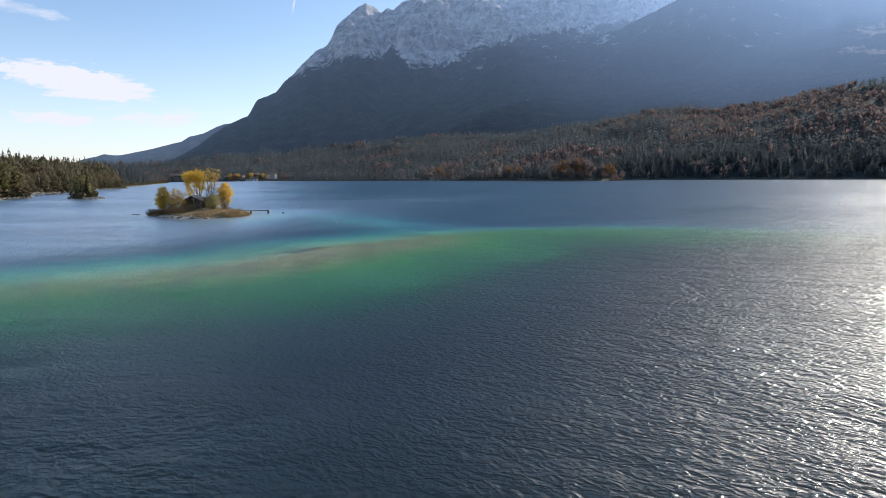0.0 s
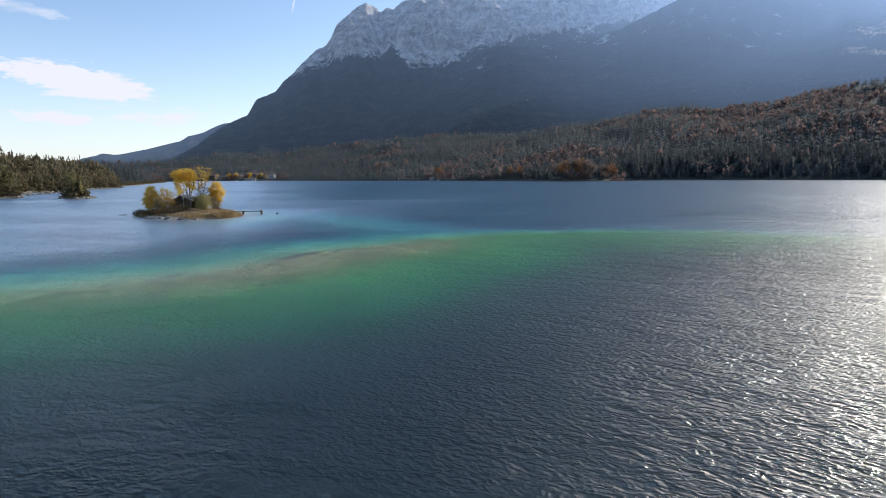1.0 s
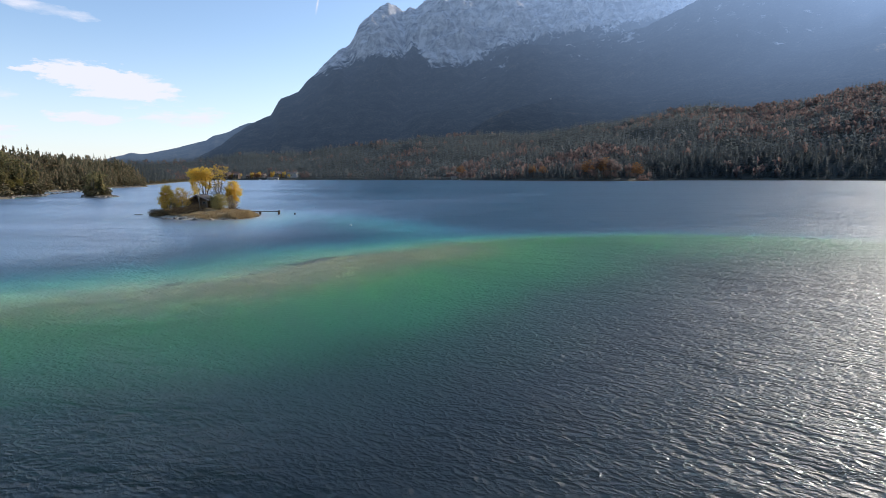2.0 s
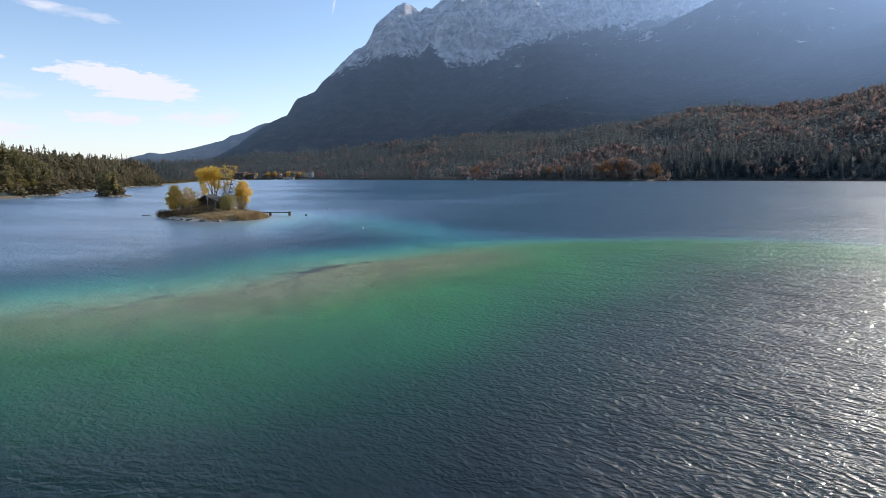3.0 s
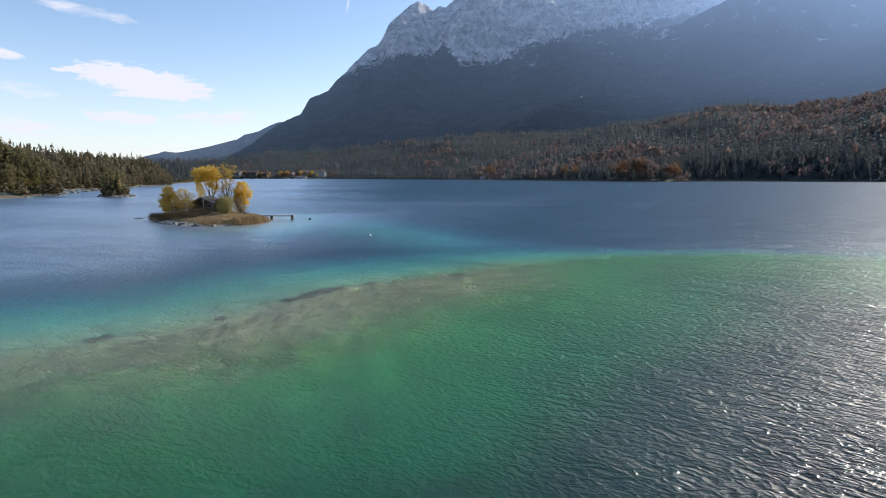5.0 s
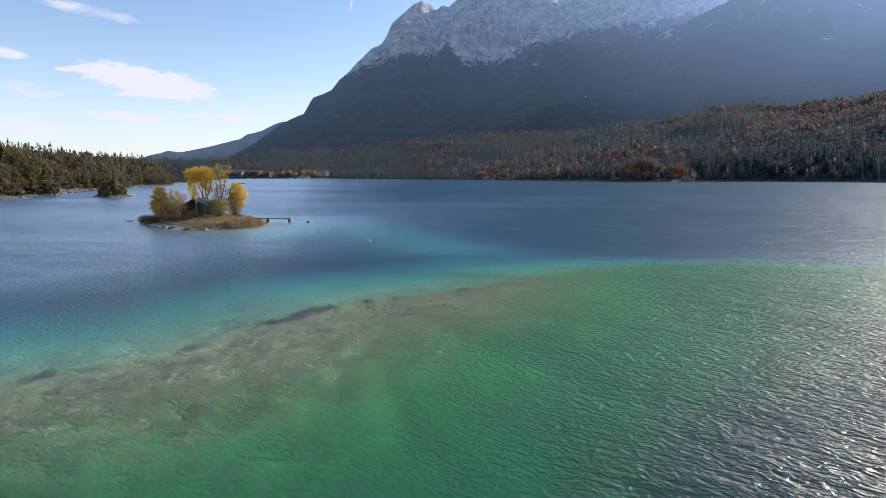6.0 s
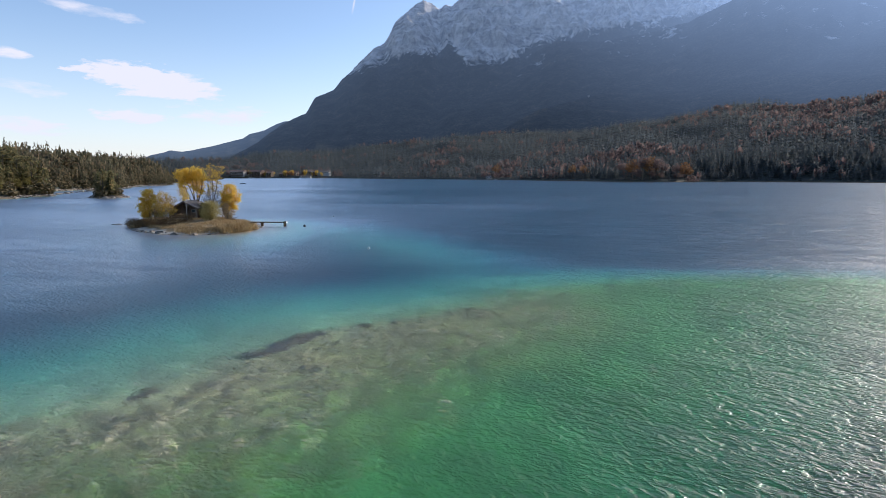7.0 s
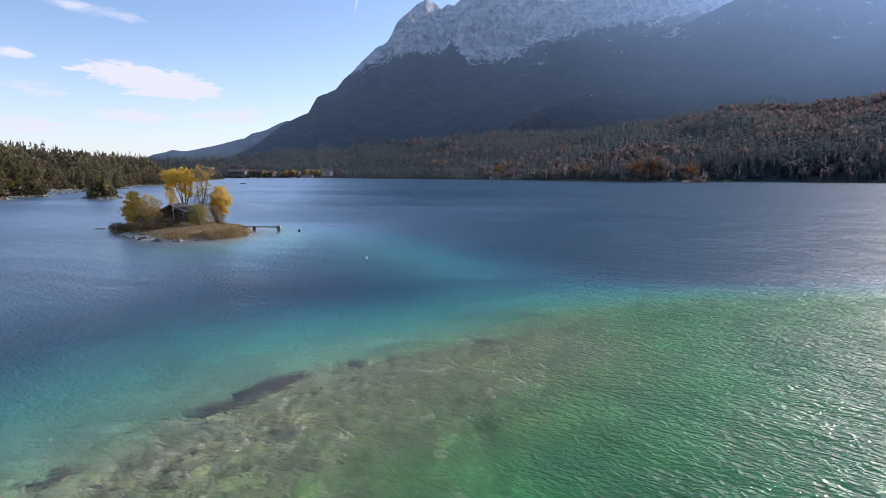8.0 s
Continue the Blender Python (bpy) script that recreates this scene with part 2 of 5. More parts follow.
def ground_material():
    """Lake bed with the water's depth tint painted in, shore gravel, forest floor and, high up, rock and dark woods."""
    m, n, l, b = shader("ground_cover")
    g = n.new("ShaderNodeNewGeometry")
    sp = n.new("ShaderNodeSeparateXYZ")
    l.new(g.outputs["Position"], sp.inputs[0])
    z = sp.outputs[2]
    pos = position(n, l)
    n1 = add_noise(n, l, 0.55, 6, 0.62, pos)
    n2 = add_noise(n, l, 1.5, 6, 0.7, pos)
    n3 = add_noise(n, l, 0.02, 5, 0.6, pos)
    weeds = add_noise(n, l, 0.16, 5, 0.6, pos)
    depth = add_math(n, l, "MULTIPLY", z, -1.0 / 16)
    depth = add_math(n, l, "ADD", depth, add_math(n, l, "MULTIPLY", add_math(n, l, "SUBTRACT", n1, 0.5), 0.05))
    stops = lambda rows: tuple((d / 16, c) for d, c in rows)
    # light lost in the water, green and blue by depth, put into the bed colour
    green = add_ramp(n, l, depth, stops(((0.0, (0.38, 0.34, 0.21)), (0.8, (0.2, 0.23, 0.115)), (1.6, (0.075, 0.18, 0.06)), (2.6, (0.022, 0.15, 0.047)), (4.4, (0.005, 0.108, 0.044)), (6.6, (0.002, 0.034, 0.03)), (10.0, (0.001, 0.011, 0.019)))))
    blue = add_ramp(n, l, depth, stops(OPEN_BED_TINT))
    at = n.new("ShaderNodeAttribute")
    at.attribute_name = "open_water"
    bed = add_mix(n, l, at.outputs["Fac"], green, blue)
    mottled = add_ramp(n, l, n2, ((0.36, (0.22, 0.24, 0.22)), (0.5, (0.9, 0.9, 0.85)), (0.62, (1.9, 1.8, 1.65))))
    bed = add_mix(n, l, 0.75, bed, mottled, "MULTIPLY")
    shoals = add_ramp(n, l, n1, ((0.38, (0.5, 0.52, 0.48)), (0.5, (1, 1, 1)), (0.62, (1.45, 1.4, 1.3))))
    bed = add_mix(n, l, 0.6, bed, shoals, "MULTIPLY")
    grit = add_ramp(n, l, add_noise(n, l, 5.5, 4, 0.6, pos), ((0.36, (0.55, 0.55, 0.55)), (0.64, (1.4, 1.4, 1.4))))
    bed = add_mix(n, l, 0.8, bed, grit, "MULTIPLY")
    tufts = add_ramp(n, l, weeds, ((0.5, (1, 1, 1)), (0.64, (0.35, 0.4, 0.36))))
    bed = add_mix(n, l, 0.25, bed, tufts, "MULTIPLY")
    gravel = add_ramp(n, l, n2, ((0.3, (0.07, 0.056, 0.04)), (0.7, (0.21, 0.175, 0.13))))
    floor_c = add_ramp(n, l, n1, ((0.3, (0.035, 0.045, 0.045)), (0.7, (0.065, 0.07, 0.058))))
    shore = add_math(n, l, "DIVIDE", add_math(n, l, "SUBTRACT", z, 0.9), 0.5, True)
    land = add_mix(n, l, shore, gravel, floor_c)
    above = add_math(n, l, "DIVIDE", add_math(n, l, "ADD", z, 0.02), 0.06, True)
    col = add_mix(n, l, above, bed, land)
    l.new(col, b.inputs["Base Color"])
    b.inputs["Roughness"].default_value = 0.9
    b.inputs["Specular IOR Level"].default_value = 0.1
    add_bump(n, l, n2, 0.6, 0.15, b)
    return m


def mountain_material():
    """Pale limestone with ledges and gullies above, dark woods below, sparse larch and scree between; haze added as
    emission.
    """
    m, n, l, b = shader("mountain_cover")
    g = n.new("ShaderNodeNewGeometry")
    pos = position(n, l, (0.001, 0.001, 0.001))
    rockn = add_noise(n, l, 24, 9, 0.74, pos, 0.4)
    fissure = add_noise(n, l, 1.0, 7, 0.65, position(n, l, (0.021, 0.016, 0.0048), (0, 18, 20)), 0.7)
    bands = add_noise(n, l, 1.0, 7, 0.62, position(n, l, (0.0022, 0.003, 0.014), (0, -32, 0)), 1.0)
    woods = add_noise(n, l, 95, 5, 0.75, pos)
    big = add_noise(n, l, 3.2, 6, 0.6, pos, 0.5)
    steep = n.new("ShaderNodeSeparateXYZ")
    l.new(g.outputs["Normal"], steep.inputs[0])
    f = add_math(n, l, "ADD", add_math(n, l, "MULTIPLY", rockn, 0.36), add_math(n, l, "ADD", add_math(n, l, "MULTIPLY", fissure, 0.4), add_math(n, l, "MULTIPLY", bands, 0.24)))
    rock = add_ramp(n, l, f, ((0.41, (0.12, 0.118, 0.12)), (0.49, (0.28, 0.275, 0.27)), (0.57, (0.5, 0.49, 0.475))))
    # a dusting of first snow lies on the flatter ledges
    lying = add_math(n, l, "ADD", steep.outputs[2], add_math(n, l, "MULTIPLY", add_math(n, l, "SUBTRACT", add_math(n, l, "ADD", add_math(n, l, "MULTIPLY", bands, 0.2), add_math(n, l, "MULTIPLY", rockn, 0.8)), 0.5), 1.6))
    dust = add_ramp(n, l, lying, ((0.72, (0, 0, 0)), (1.0, (0.42, 0.42, 0.42))))
    rock = add_mix(n, l, dust, rock, (0.66, 0.66, 0.67))
    patch = add_noise(n, l, 14, 5, 0.6, pos)
    wood = add_ramp(n, l, add_math(n, l, "ADD", add_math(n, l, "MULTIPLY", woods, 0.6), add_math(n, l, "MULTIPLY", patch, 0.4)), ((0.38, (0.006, 0.011, 0.012)), (0.5, (0.02, 0.028, 0.026)), (0.58, (0.05, 0.05, 0.04)), (0.68, (0.12, 0.085, 0.06))))
    at = n.new("ShaderNodeAttribute")
    at.attribute_name = "bare_rock"
    edge = add_math(n, l, "ADD", at.outputs["Fac"], add_math(n, l, "MULTIPLY", add_math(n, l, "SUBTRACT", add_math(n, l, "ADD", add_math(n, l, "MULTIPLY", fissure, 0.45), add_math(n, l, "ADD", add_math(n, l, "MULTIPLY", big, 0.3), add_math(n, l, "MULTIPLY", rockn, 0.25))), 0.5), 2.2))
    k = add_ramp(n, l, edge, ((0.42, (0, 0, 0)), (0.58, (1, 1, 1))))
    col = add_mix(n, l, k, wood, rock)
    l.new(col, b.inputs["Base Color"])
    b.inputs["Roughness"].default_value = 0.95
    b.inputs["Specular IOR Level"].default_value = 0.05
    # haze painted as emission: air light before slopes kilometres away, stronger afar and sunward
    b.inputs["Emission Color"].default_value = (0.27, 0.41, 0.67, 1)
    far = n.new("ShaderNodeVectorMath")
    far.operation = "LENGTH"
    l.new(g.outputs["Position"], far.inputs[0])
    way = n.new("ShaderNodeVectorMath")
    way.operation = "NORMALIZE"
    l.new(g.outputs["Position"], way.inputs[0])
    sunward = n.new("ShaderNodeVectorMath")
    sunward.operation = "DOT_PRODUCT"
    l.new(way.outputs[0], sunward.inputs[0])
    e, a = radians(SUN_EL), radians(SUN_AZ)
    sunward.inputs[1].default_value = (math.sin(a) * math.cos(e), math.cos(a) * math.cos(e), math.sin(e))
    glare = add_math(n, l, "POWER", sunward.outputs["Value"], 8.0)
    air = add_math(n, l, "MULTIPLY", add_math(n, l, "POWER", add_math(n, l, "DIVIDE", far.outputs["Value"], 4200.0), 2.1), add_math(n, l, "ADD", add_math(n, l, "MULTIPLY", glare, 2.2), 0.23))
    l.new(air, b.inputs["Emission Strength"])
    add_bump(n, l, add_math(n, l, "ADD", add_math(n, l, "MULTIPLY", f, 70.0), add_math(n, l, "MULTIPLY", woods, 7.0)), 0.9, 1.0, b)
    return m


M_WATER = water_material()
M_GROUND = ground_material()
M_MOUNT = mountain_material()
# far spruces: distance haze put into the needle colour, paler and bluer
M_HAZY_SPRUCE = foliage("haze_tinted_needles", ((0.1, (0.085, 0.108, 0.12)), (0.5, (0.112, 0.136, 0.142)), (0.8, (0.142, 0.158, 0.15)), (0.95, (0.2, 0.178, 0.16))), pass_light=0.72)
M_UNDER = foliage("shore_undergrowth_leaves", ((0.1, (0.06, 0.058, 0.032)), (0.5, (0.125, 0.108, 0.055)), (0.9, (0.21, 0.155, 0.085))), pass_light=0.2)
M_NEEDLE = foliage("shore_needles", ((0.1, (0.08, 0.085, 0.055)), (0.5, (0.16, 0.145, 0.085)), (0.8, (0.25, 0.20, 0.12)), (0.95, (0.34, 0.24, 0.15))), pass_light=0.6)
# far autumn trees: leaf tones greyed and paled to paint in distance haze
M_HAZY_AUTUMN = foliage("haze_tinted_autumn_leaves", ((0.1, (0.10, 0.09, 0.09)), (0.4, (0.165, 0.125, 0.115)), (0.7, (0.245, 0.165, 0.145)), (0.95, (0.14, 0.13, 0.12))), pass_light=0.62)
M_PINE = foliage("pine_needles", ((0.1, (0.1, 0.11, 0.052)), (0.5, (0.2, 0.185, 0.088)), (0.95, (0.36, 0.28, 0.135))), pass_light=0.65)
M_YELLOW = foliage("yellow_leaves", ((0.05, (0.5, 0.32, 0.035)), (0.45, (0.78, 0.53, 0.07)), (0.85, (0.88, 0.68, 0.18))), pass_light=0.65)
M_OLIVE = foliage("olive_leaves", ((0.1, (0.13, 0.11, 0.03)), (0.5, (0.24, 0.20, 0.06)), (0.9, (0.36, 0.29, 0.10))), pass_light=0.35)
M_STRAW = foliage("straw_olive_leaves", ((0.1, (0.22, 0.185, 0.06)), (0.5, (0.38, 0.32, 0.12)), (0.9, (0.52, 0.44, 0.20))), pass_light=0.45)
M_GOLD = foliage("golden_leaves", ((0.05, (0.36, 0.22, 0.03)), (0.45, (0.62, 0.42, 0.08)), (0.85, (0.74, 0.56, 0.17))), pass_light=0.6)
M_BROWN = foliage("withered_leaves", ((0.1, (0.06, 0.04, 0.02)), (0.5, (0.13, 0.085, 0.04)), (0.9, (0.22, 0.15, 0.07))), pass_light=0.2)
M_THORN = foliage("half_bare_leaves", ((0.1, (0.11, 0.08, 0.045)), (0.5, (0.22, 0.165, 0.09)), (0.9, (0.40, 0.31, 0.15))), pass_light=0.4)
M_RUST = foliage("rust_leaves", ((0.1, (0.12, 0.06, 0.03)), (0.5, (0.24, 0.12, 0.055)), (0.9, (0.34, 0.20, 0.09))), pass_light=0.35)
M_REED = foliage("dry_reed", ((0.05, (0.12, 0.075, 0.035)), (0.45, (0.32, 0.22, 0.105)), (0.9, (0.60, 0.46, 0.26))), pass_light=0.3)
M_BARK = plain("bark", (0.05, 0.04, 0.03), (0.16, 0.13, 0.10), 4, 0.9, 0.6)
M_PALEBARK = plain("pale_bark", (0.20, 0.18, 0.15), (0.42, 0.39, 0.34), 5, 0.85, 0.4)
M_WETSTONE = plain("wet_stone", (0.035, 0.032, 0.028), (0.15, 0.135, 0.11), 1.8, 0.6, 0.6, dist=0.05)
M_STONE = plain("shore_stone", (0.085, 0.074, 0.062), (0.31, 0.27, 0.225), 1.4, 0.9, 0.6, dist=0.05)
M_PLANK = plain("weathered_plank", (0.06, 0.038, 0.024), (0.15, 0.10, 0.065), 3, 0.85, 0.5, stretch=(1, 1, 6))
M_DECK = plain("grey_deck_wood", (0.13, 0.12, 0.11), (0.30, 0.28, 0.25), 3, 0.8, 0.4)
M_ROOF = plain("grey_roof_boards", (0.085, 0.075, 0.068), (0.19, 0.17, 0.155), 2.5, 0.75, 0.4)
M_PLASTER = plain("pale_plaster", (0.22, 0.20, 0.18), (0.40, 0.37, 0.33), 0.6, 0.9, 0.2)
M_DARKWOOD = plain("dark_timber", (0.05, 0.03, 0.02), (0.13, 0.085, 0.05), 0.8, 0.8, 0.3)
M_TILE = plain("red_brown_roof", (0.09, 0.055, 0.045), (0.18, 0.115, 0.09), 0.8, 0.8, 0.3)
M_WHITE = plain("white_paint", (0.68, 0.68, 0.68), (0.82, 0.82, 0.8), 2, 0.5, 0.1)
M_PALEWALL = plain("weathered_white_render", (0.30, 0.30, 0.30), (0.45, 0.45, 0.44), 0.6, 0.9, 0.2)
# olive cast is the tint of the water above, put into the stone colour
M_SUNKEN = foliage("water_tinted_stone", ((0.1, (0.04, 0.048, 0.03)), (0.5, (0.15, 0.15, 0.09)), (0.75, (0.31, 0.3, 0.2)), (0.9, (0.58, 0.56, 0.43))), pass_light=0.0)
M_RUBBLE = foliage("broken_limestone", ((0.1, (0.10, 0.085, 0.07)), (0.5, (0.26, 0.225, 0.185)), (0.9, (0.46, 0.41, 0.35))), pass_light=0.0)
M_WEED = plain("waterweed", (0.02, 0.025, 0.015), (0.06, 0.05, 0.03), 1.5, 0.95, 0.5)
M_GLASS = plain("window_glass", (0.02, 0.025, 0.03), (0.05, 0.055, 0.06), 1, 0.08, 0.02)
M_DARKRUB = plain("dark_plastic", (0.02, 0.02, 0.022), (0.05, 0.05, 0.05), 3, 0.5, 0.1)


# ---- mesh helpers ----
def link_mesh(name, verts, quads=None, tris=None, material=None, parent=None, smooth=False):
    """One mesh object from arrays of vertices, four-sided and three-sided faces."""
    me = bpy.data.meshes.new(name)
    verts = np.asarray(verts, dtype=np.float32)
    idx, starts, at = [], [], 0
    for faces, k in ((quads, 4), (tris, 3)):
        if faces is None or len(faces) == 0:
            continue
        faces = np.asarray(faces, dtype=np.int32)
        idx.append(faces.ravel())
        starts.append(at + k * np.arange(len(faces), dtype=np.int32))
        at += faces.size
    idx, starts = np.concatenate(idx), np.concatenate(starts)
    me.vertices.add(len(verts))
    me.vertices.foreach_set("co", verts.ravel())
    me.loops.add(len(idx))
    me.loops.foreach_set("vertex_index", idx)
    me.polygons.add(len(starts))
    me.polygons.foreach_set("loop_start", starts)
    me.update(calc_edges=True)
    me.validate()
    if smooth:
        me.shade_smooth()
    if material:
        me.materials.append(material)
    ob = new(name, me)
    if parent:
        ob.parent = parent
    return ob


def part(name, bm, material, parent=None, label="", smooth=False):
    me = bpy.data.meshes.new(name)
    bm.to_mesh(me)
    bm.free()
    me.materials.append(material)
    if smooth:
        me.shade_smooth()
    ob = new(name, me)
    if parent:
        ob.parent = parent
    return tagged(ob, label) if label else ob


def empty(name, m, label, category, group="", kind=""):
    ob = new(name)
    ob.matrix_world = m
    return tagged(ob, label, category, group, kind)


def box(bm, c, s, m=None, bevel=0.0):
    r = bmesh.ops.create_cube(bm, size=1.0, matrix=(m or Matrix()) @ Matrix.Translation(c) @ Matrix.Diagonal((*s, 1)))
    if bevel:
        es = list({e for v in r["verts"] for e in v.link_edges})
        bmesh.ops.bevel(bm, geom=es, offset=bevel, segments=1, affect="EDGES")
    return bm


def boxes(*rows, bevel=0.0):
    bm = bmesh.new()
    for c, s in rows:
        box(bm, c, s, None, bevel)
    return bm


def rod(bm, a, b, r1, r2, sides=6):
    a, b = Vector(a), Vector(b)
    q = (b - a).to_track_quat("Z", "Y").to_matrix().to_4x4()
    bmesh.ops.create_cone(bm, cap_ends=True, segments=sides, radius1=r1, radius2=r2, depth=(b - a).length, matrix=Matrix.Translation((a + b) / 2) @ q)
    return bm


# ---- land: value noise, shorelines and heights ----
def hash01(ix, iy, seed):
    h = (ix.astype(np.int64) * 374761393 + iy.astype(np.int64) * 668265263 + seed * 1442695041) & 0xFFFFFFFF
    h = ((h ^ (h >> 13)) * 1274126177) & 0xFFFFFFFF
    return ((h ^ (h >> 16)) & 0xFFFFFF) / float(0xFFFFFF)


def vnoise(x, y, seed=0):
    ix, iy = np.floor(x), np.floor(y)
    fx, fy = x - ix, y - iy
    fx, fy = fx * fx * (3 - 2 * fx), fy * fy * (3 - 2 * fy)
    a, b = hash01(ix, iy, seed), hash01(ix + 1, iy, seed)
    c, d = hash01(ix, iy + 1, seed), hash01(ix + 1, iy + 1, seed)
    return (a + (b - a) * fx) * (1 - fy) + (c + (d - c) * fx) * fy


def fbm(x, y, octaves=5, seed=0, gain=0.5, ridged=False):
    total, amp, norm = 0.0, 1.0, 0.0
    for o in range(octaves):
        v = vnoise(x * 2 ** o + 17.3 * o, y * 2 ** o - 9.1 * o, seed + o)
        if ridged:
            v = 1 - np.abs(2 * v - 1)
        total, norm, amp = total + amp * v, norm + amp, amp * gain
    return total / norm


LAKE = ((-208, 281), (-221, 300), (-213, 309), (-232, 330), (-266, 368), (-272, 410), (-262, 440), (-285, 480), (-300, 523), (-296, 562), (-332, 603),
        (-376, 745), (-437, 907), (-490, 1070), (-590, 1230), (-592, 1280), (-540, 1288), (-440, 1298), (-371, 1312), (-300, 1260), (-180, 1150), (-15, 1024), (90, 880), (150, 800), (212, 766), (236, 790),
        (300, 800), (400, 740), (500, 640), (560, 420), (620, 200), (600, 0), (500, -200), (250, -330), (-50, -350), (-200, -250), (-270, -50), (-260, 150), (-225, 240))
ISLAND = ((-78.6, 162.8), (-74.6, 156), (-69.4, 149.8), (-63, 145.5), (-57, 144), (-52.5, 146), (-49.8, 151), (-49.5, 157), (-51.5, 163), (-55, 169), (-63, 174), (-73, 171))
ISLET = ((-186, 302), (-181, 291), (-174, 287), (-165.5, 288.5), (-168.5, 297), (-178, 309), (-189, 323), (-198, 318))


def signed_distance(x, y, poly):
    """Distance to a closed outline, positive inside."""
    best, inside = np.full(x.shape, 1e9), np.zeros(x.shape, bool)
    for (ax, ay), (bx, by) in zip(poly, poly[1:] + poly[:1]):
        dx, dy = bx - ax, by - ay
        t = np.clip(((x - ax) * dx + (y - ay) * dy) / (dx * dx + dy * dy), 0, 1)
        best = np.minimum(best, np.hypot(x - ax - t * dx, y - ay - t * dy))
        inside ^= ((ay > y) != (by > y)) & (x < dx * (y - ay) / (dy if dy else 1e-9) + ax)
    return np.where(inside, best, -best)


# the sunken bar: x, y, depth
BAR = ((-95, 20, 2.6), (-52, 50, 1.9), (-33, 62.5, 1.3), (-24.5, 67.5, 1.05), (-19.5, 72.5, 0.9), (-16, 79, 0.8), (-13.3, 84.5, 0.85), (-8, 89, 0.95), (-3, 94, 1.2), (1, 100.5, 1.65), (8, 105.5, 2.1), (17, 109.5, 2.4), (33, 112, 2.8), (50, 109, 3.4), (75, 100, 6.0))


def bar_depth(x, y):
    """Depth over the bar (metres, positive) and how far a place lies on its outer, blue side."""
    best, depth, side = np.full(x.shape, 1e9), np.zeros(x.shape), np.zeros(x.shape)
    for (ax, ay, ad), (bx, by, bd) in zip(BAR, BAR[1:]):
        dx, dy = bx - ax, by - ay
        t = np.clip(((x - ax) * dx + (y - ay) * dy) / (dx * dx + dy * dy), 0, 1)
        d = np.hypot(x - ax - t * dx, y - ay - t * dy)
        nearer = d < best
        best = np.where(nearer, d, best)
        depth = np.where(nearer, ad + t * (bd - ad), depth)
        side = np.where(nearer, np.sign(dx * (y - ay) - dy * (x - ax)), side)
    s = best * side
    wide = np.interp(x, (-55, -25, 0, 30), (0.5, 0.6, 0.7, 0.88))
    steep = np.interp(x, (-30, 0, 20), (1.0, 0.8, 0.5))
    out = np.interp(np.where(s < 0, s / wide, s / steep), (-60, -48, -40, -32, -23, -11, 0, 3, 8, 15, 25, 38), (12.5, 11, 7.6, 4.5, 2.5, 0.7, 0, 0.3, 1.3, 2.8, 6.0, 12.5))
    return depth + out, s


def layer(az, r, rows, crest, foot, power, tail=600.0):
    """A ridge: rows of azimuth and elevation as seen from the lake, its crest and its foot as distances."""
    a, e = zip(*rows)
    top = 10 + crest * np.tan(np.radians(np.interp(az, a, e)))
    s = np.clip((r - foot) / (crest - foot), 0, 1)
    return top * np.where(r <= crest, s ** power, np.clip(1 - (r - crest) / tail * 0.45, 0.1, 1))


RIDGE_A = ((-27, 0), (-24.06, 1.7), (-22.1, 2.85), (-19.9, 4.5), (-17.7, 5.55), (-16.9, 6.9), (-15.1, 7.75), (-14.5, 8.5), (-13.4, 9.5), (-12.4, 10.5), (-11.4, 11.4), (-10.4, 11.9), (-9.9, 12.7), (-9.4, 13.7), (-8.4, 14.5),
           (-7.35, 15.35), (-6.67, 15.6), (-6.05, 15.3), (-5.27, 14.85), (-4.57, 15.3), (-4.1, 15.2), (-3.3, 15.8), (0, 16.6), (7, 16.2), (17, 16.9), (26, 17.1), (36, 15.2), (48, 12), (65, 8), (90, 4), (140, 2))
RIDGE_B = ((-14, 0), (-9, 3.5), (-4.1, 8.2), (-0.8, 9.0), (1.3, 9.7), (3, 10.7), (5.6, 11.9), (9.9, 11.7), (12, 12), (14.5, 12.3), (17, 12.8), (19.8, 14), (21.6, 14.7), (26, 15.5), (36.4, 14.2), (48, 10), (65, 6), (90, 3))
RIDGE_C = ((-6, 0), (-2, 2.0), (0.2, 3.8), (2.4, 5.1), (4, 5.85), (6.7, 6.5), (9.9, 7.2), (12, 7.7), (17, 9.5), (21.8, 10.9), (25.8, 11.4), (30.4, 12.4), (34.1, 13), (38, 13), (48, 9), (65, 5), (90, 2))
RIDGE_D = ((-60, 0.7), (-45, 1.1), (-30, 1.0), (-24.5, 1.3), (-19.8, 1.9), (-14.8, 2.1), (-9.6, 2.55), (-6.9, 3.0), (-4.2, 3.4), (0.2, 3.6), (4.6, 3.4), (7.8, 3.7), (12, 4.4), (17.1, 5.1), (22, 5.5), (26.5, 5.6), (30.7, 6.0), (34.5, 6.2), (45, 6), (60, 4), (90, 2), (180, 1))
RIDGE_E = ((-33, 0.6), (-31, 1.6), (-30.1, 1.78), (-29.5, 2.05), (-28.7, 1.9), (-28.4, 1.9), (-26.3, 2.4), (-23.5, 3.15), (-22.8, 3.6), (-21.6, 3.9), (-20.4, 4.55), (-19.7, 4.8), (-16, 5.2), (-12, 2))


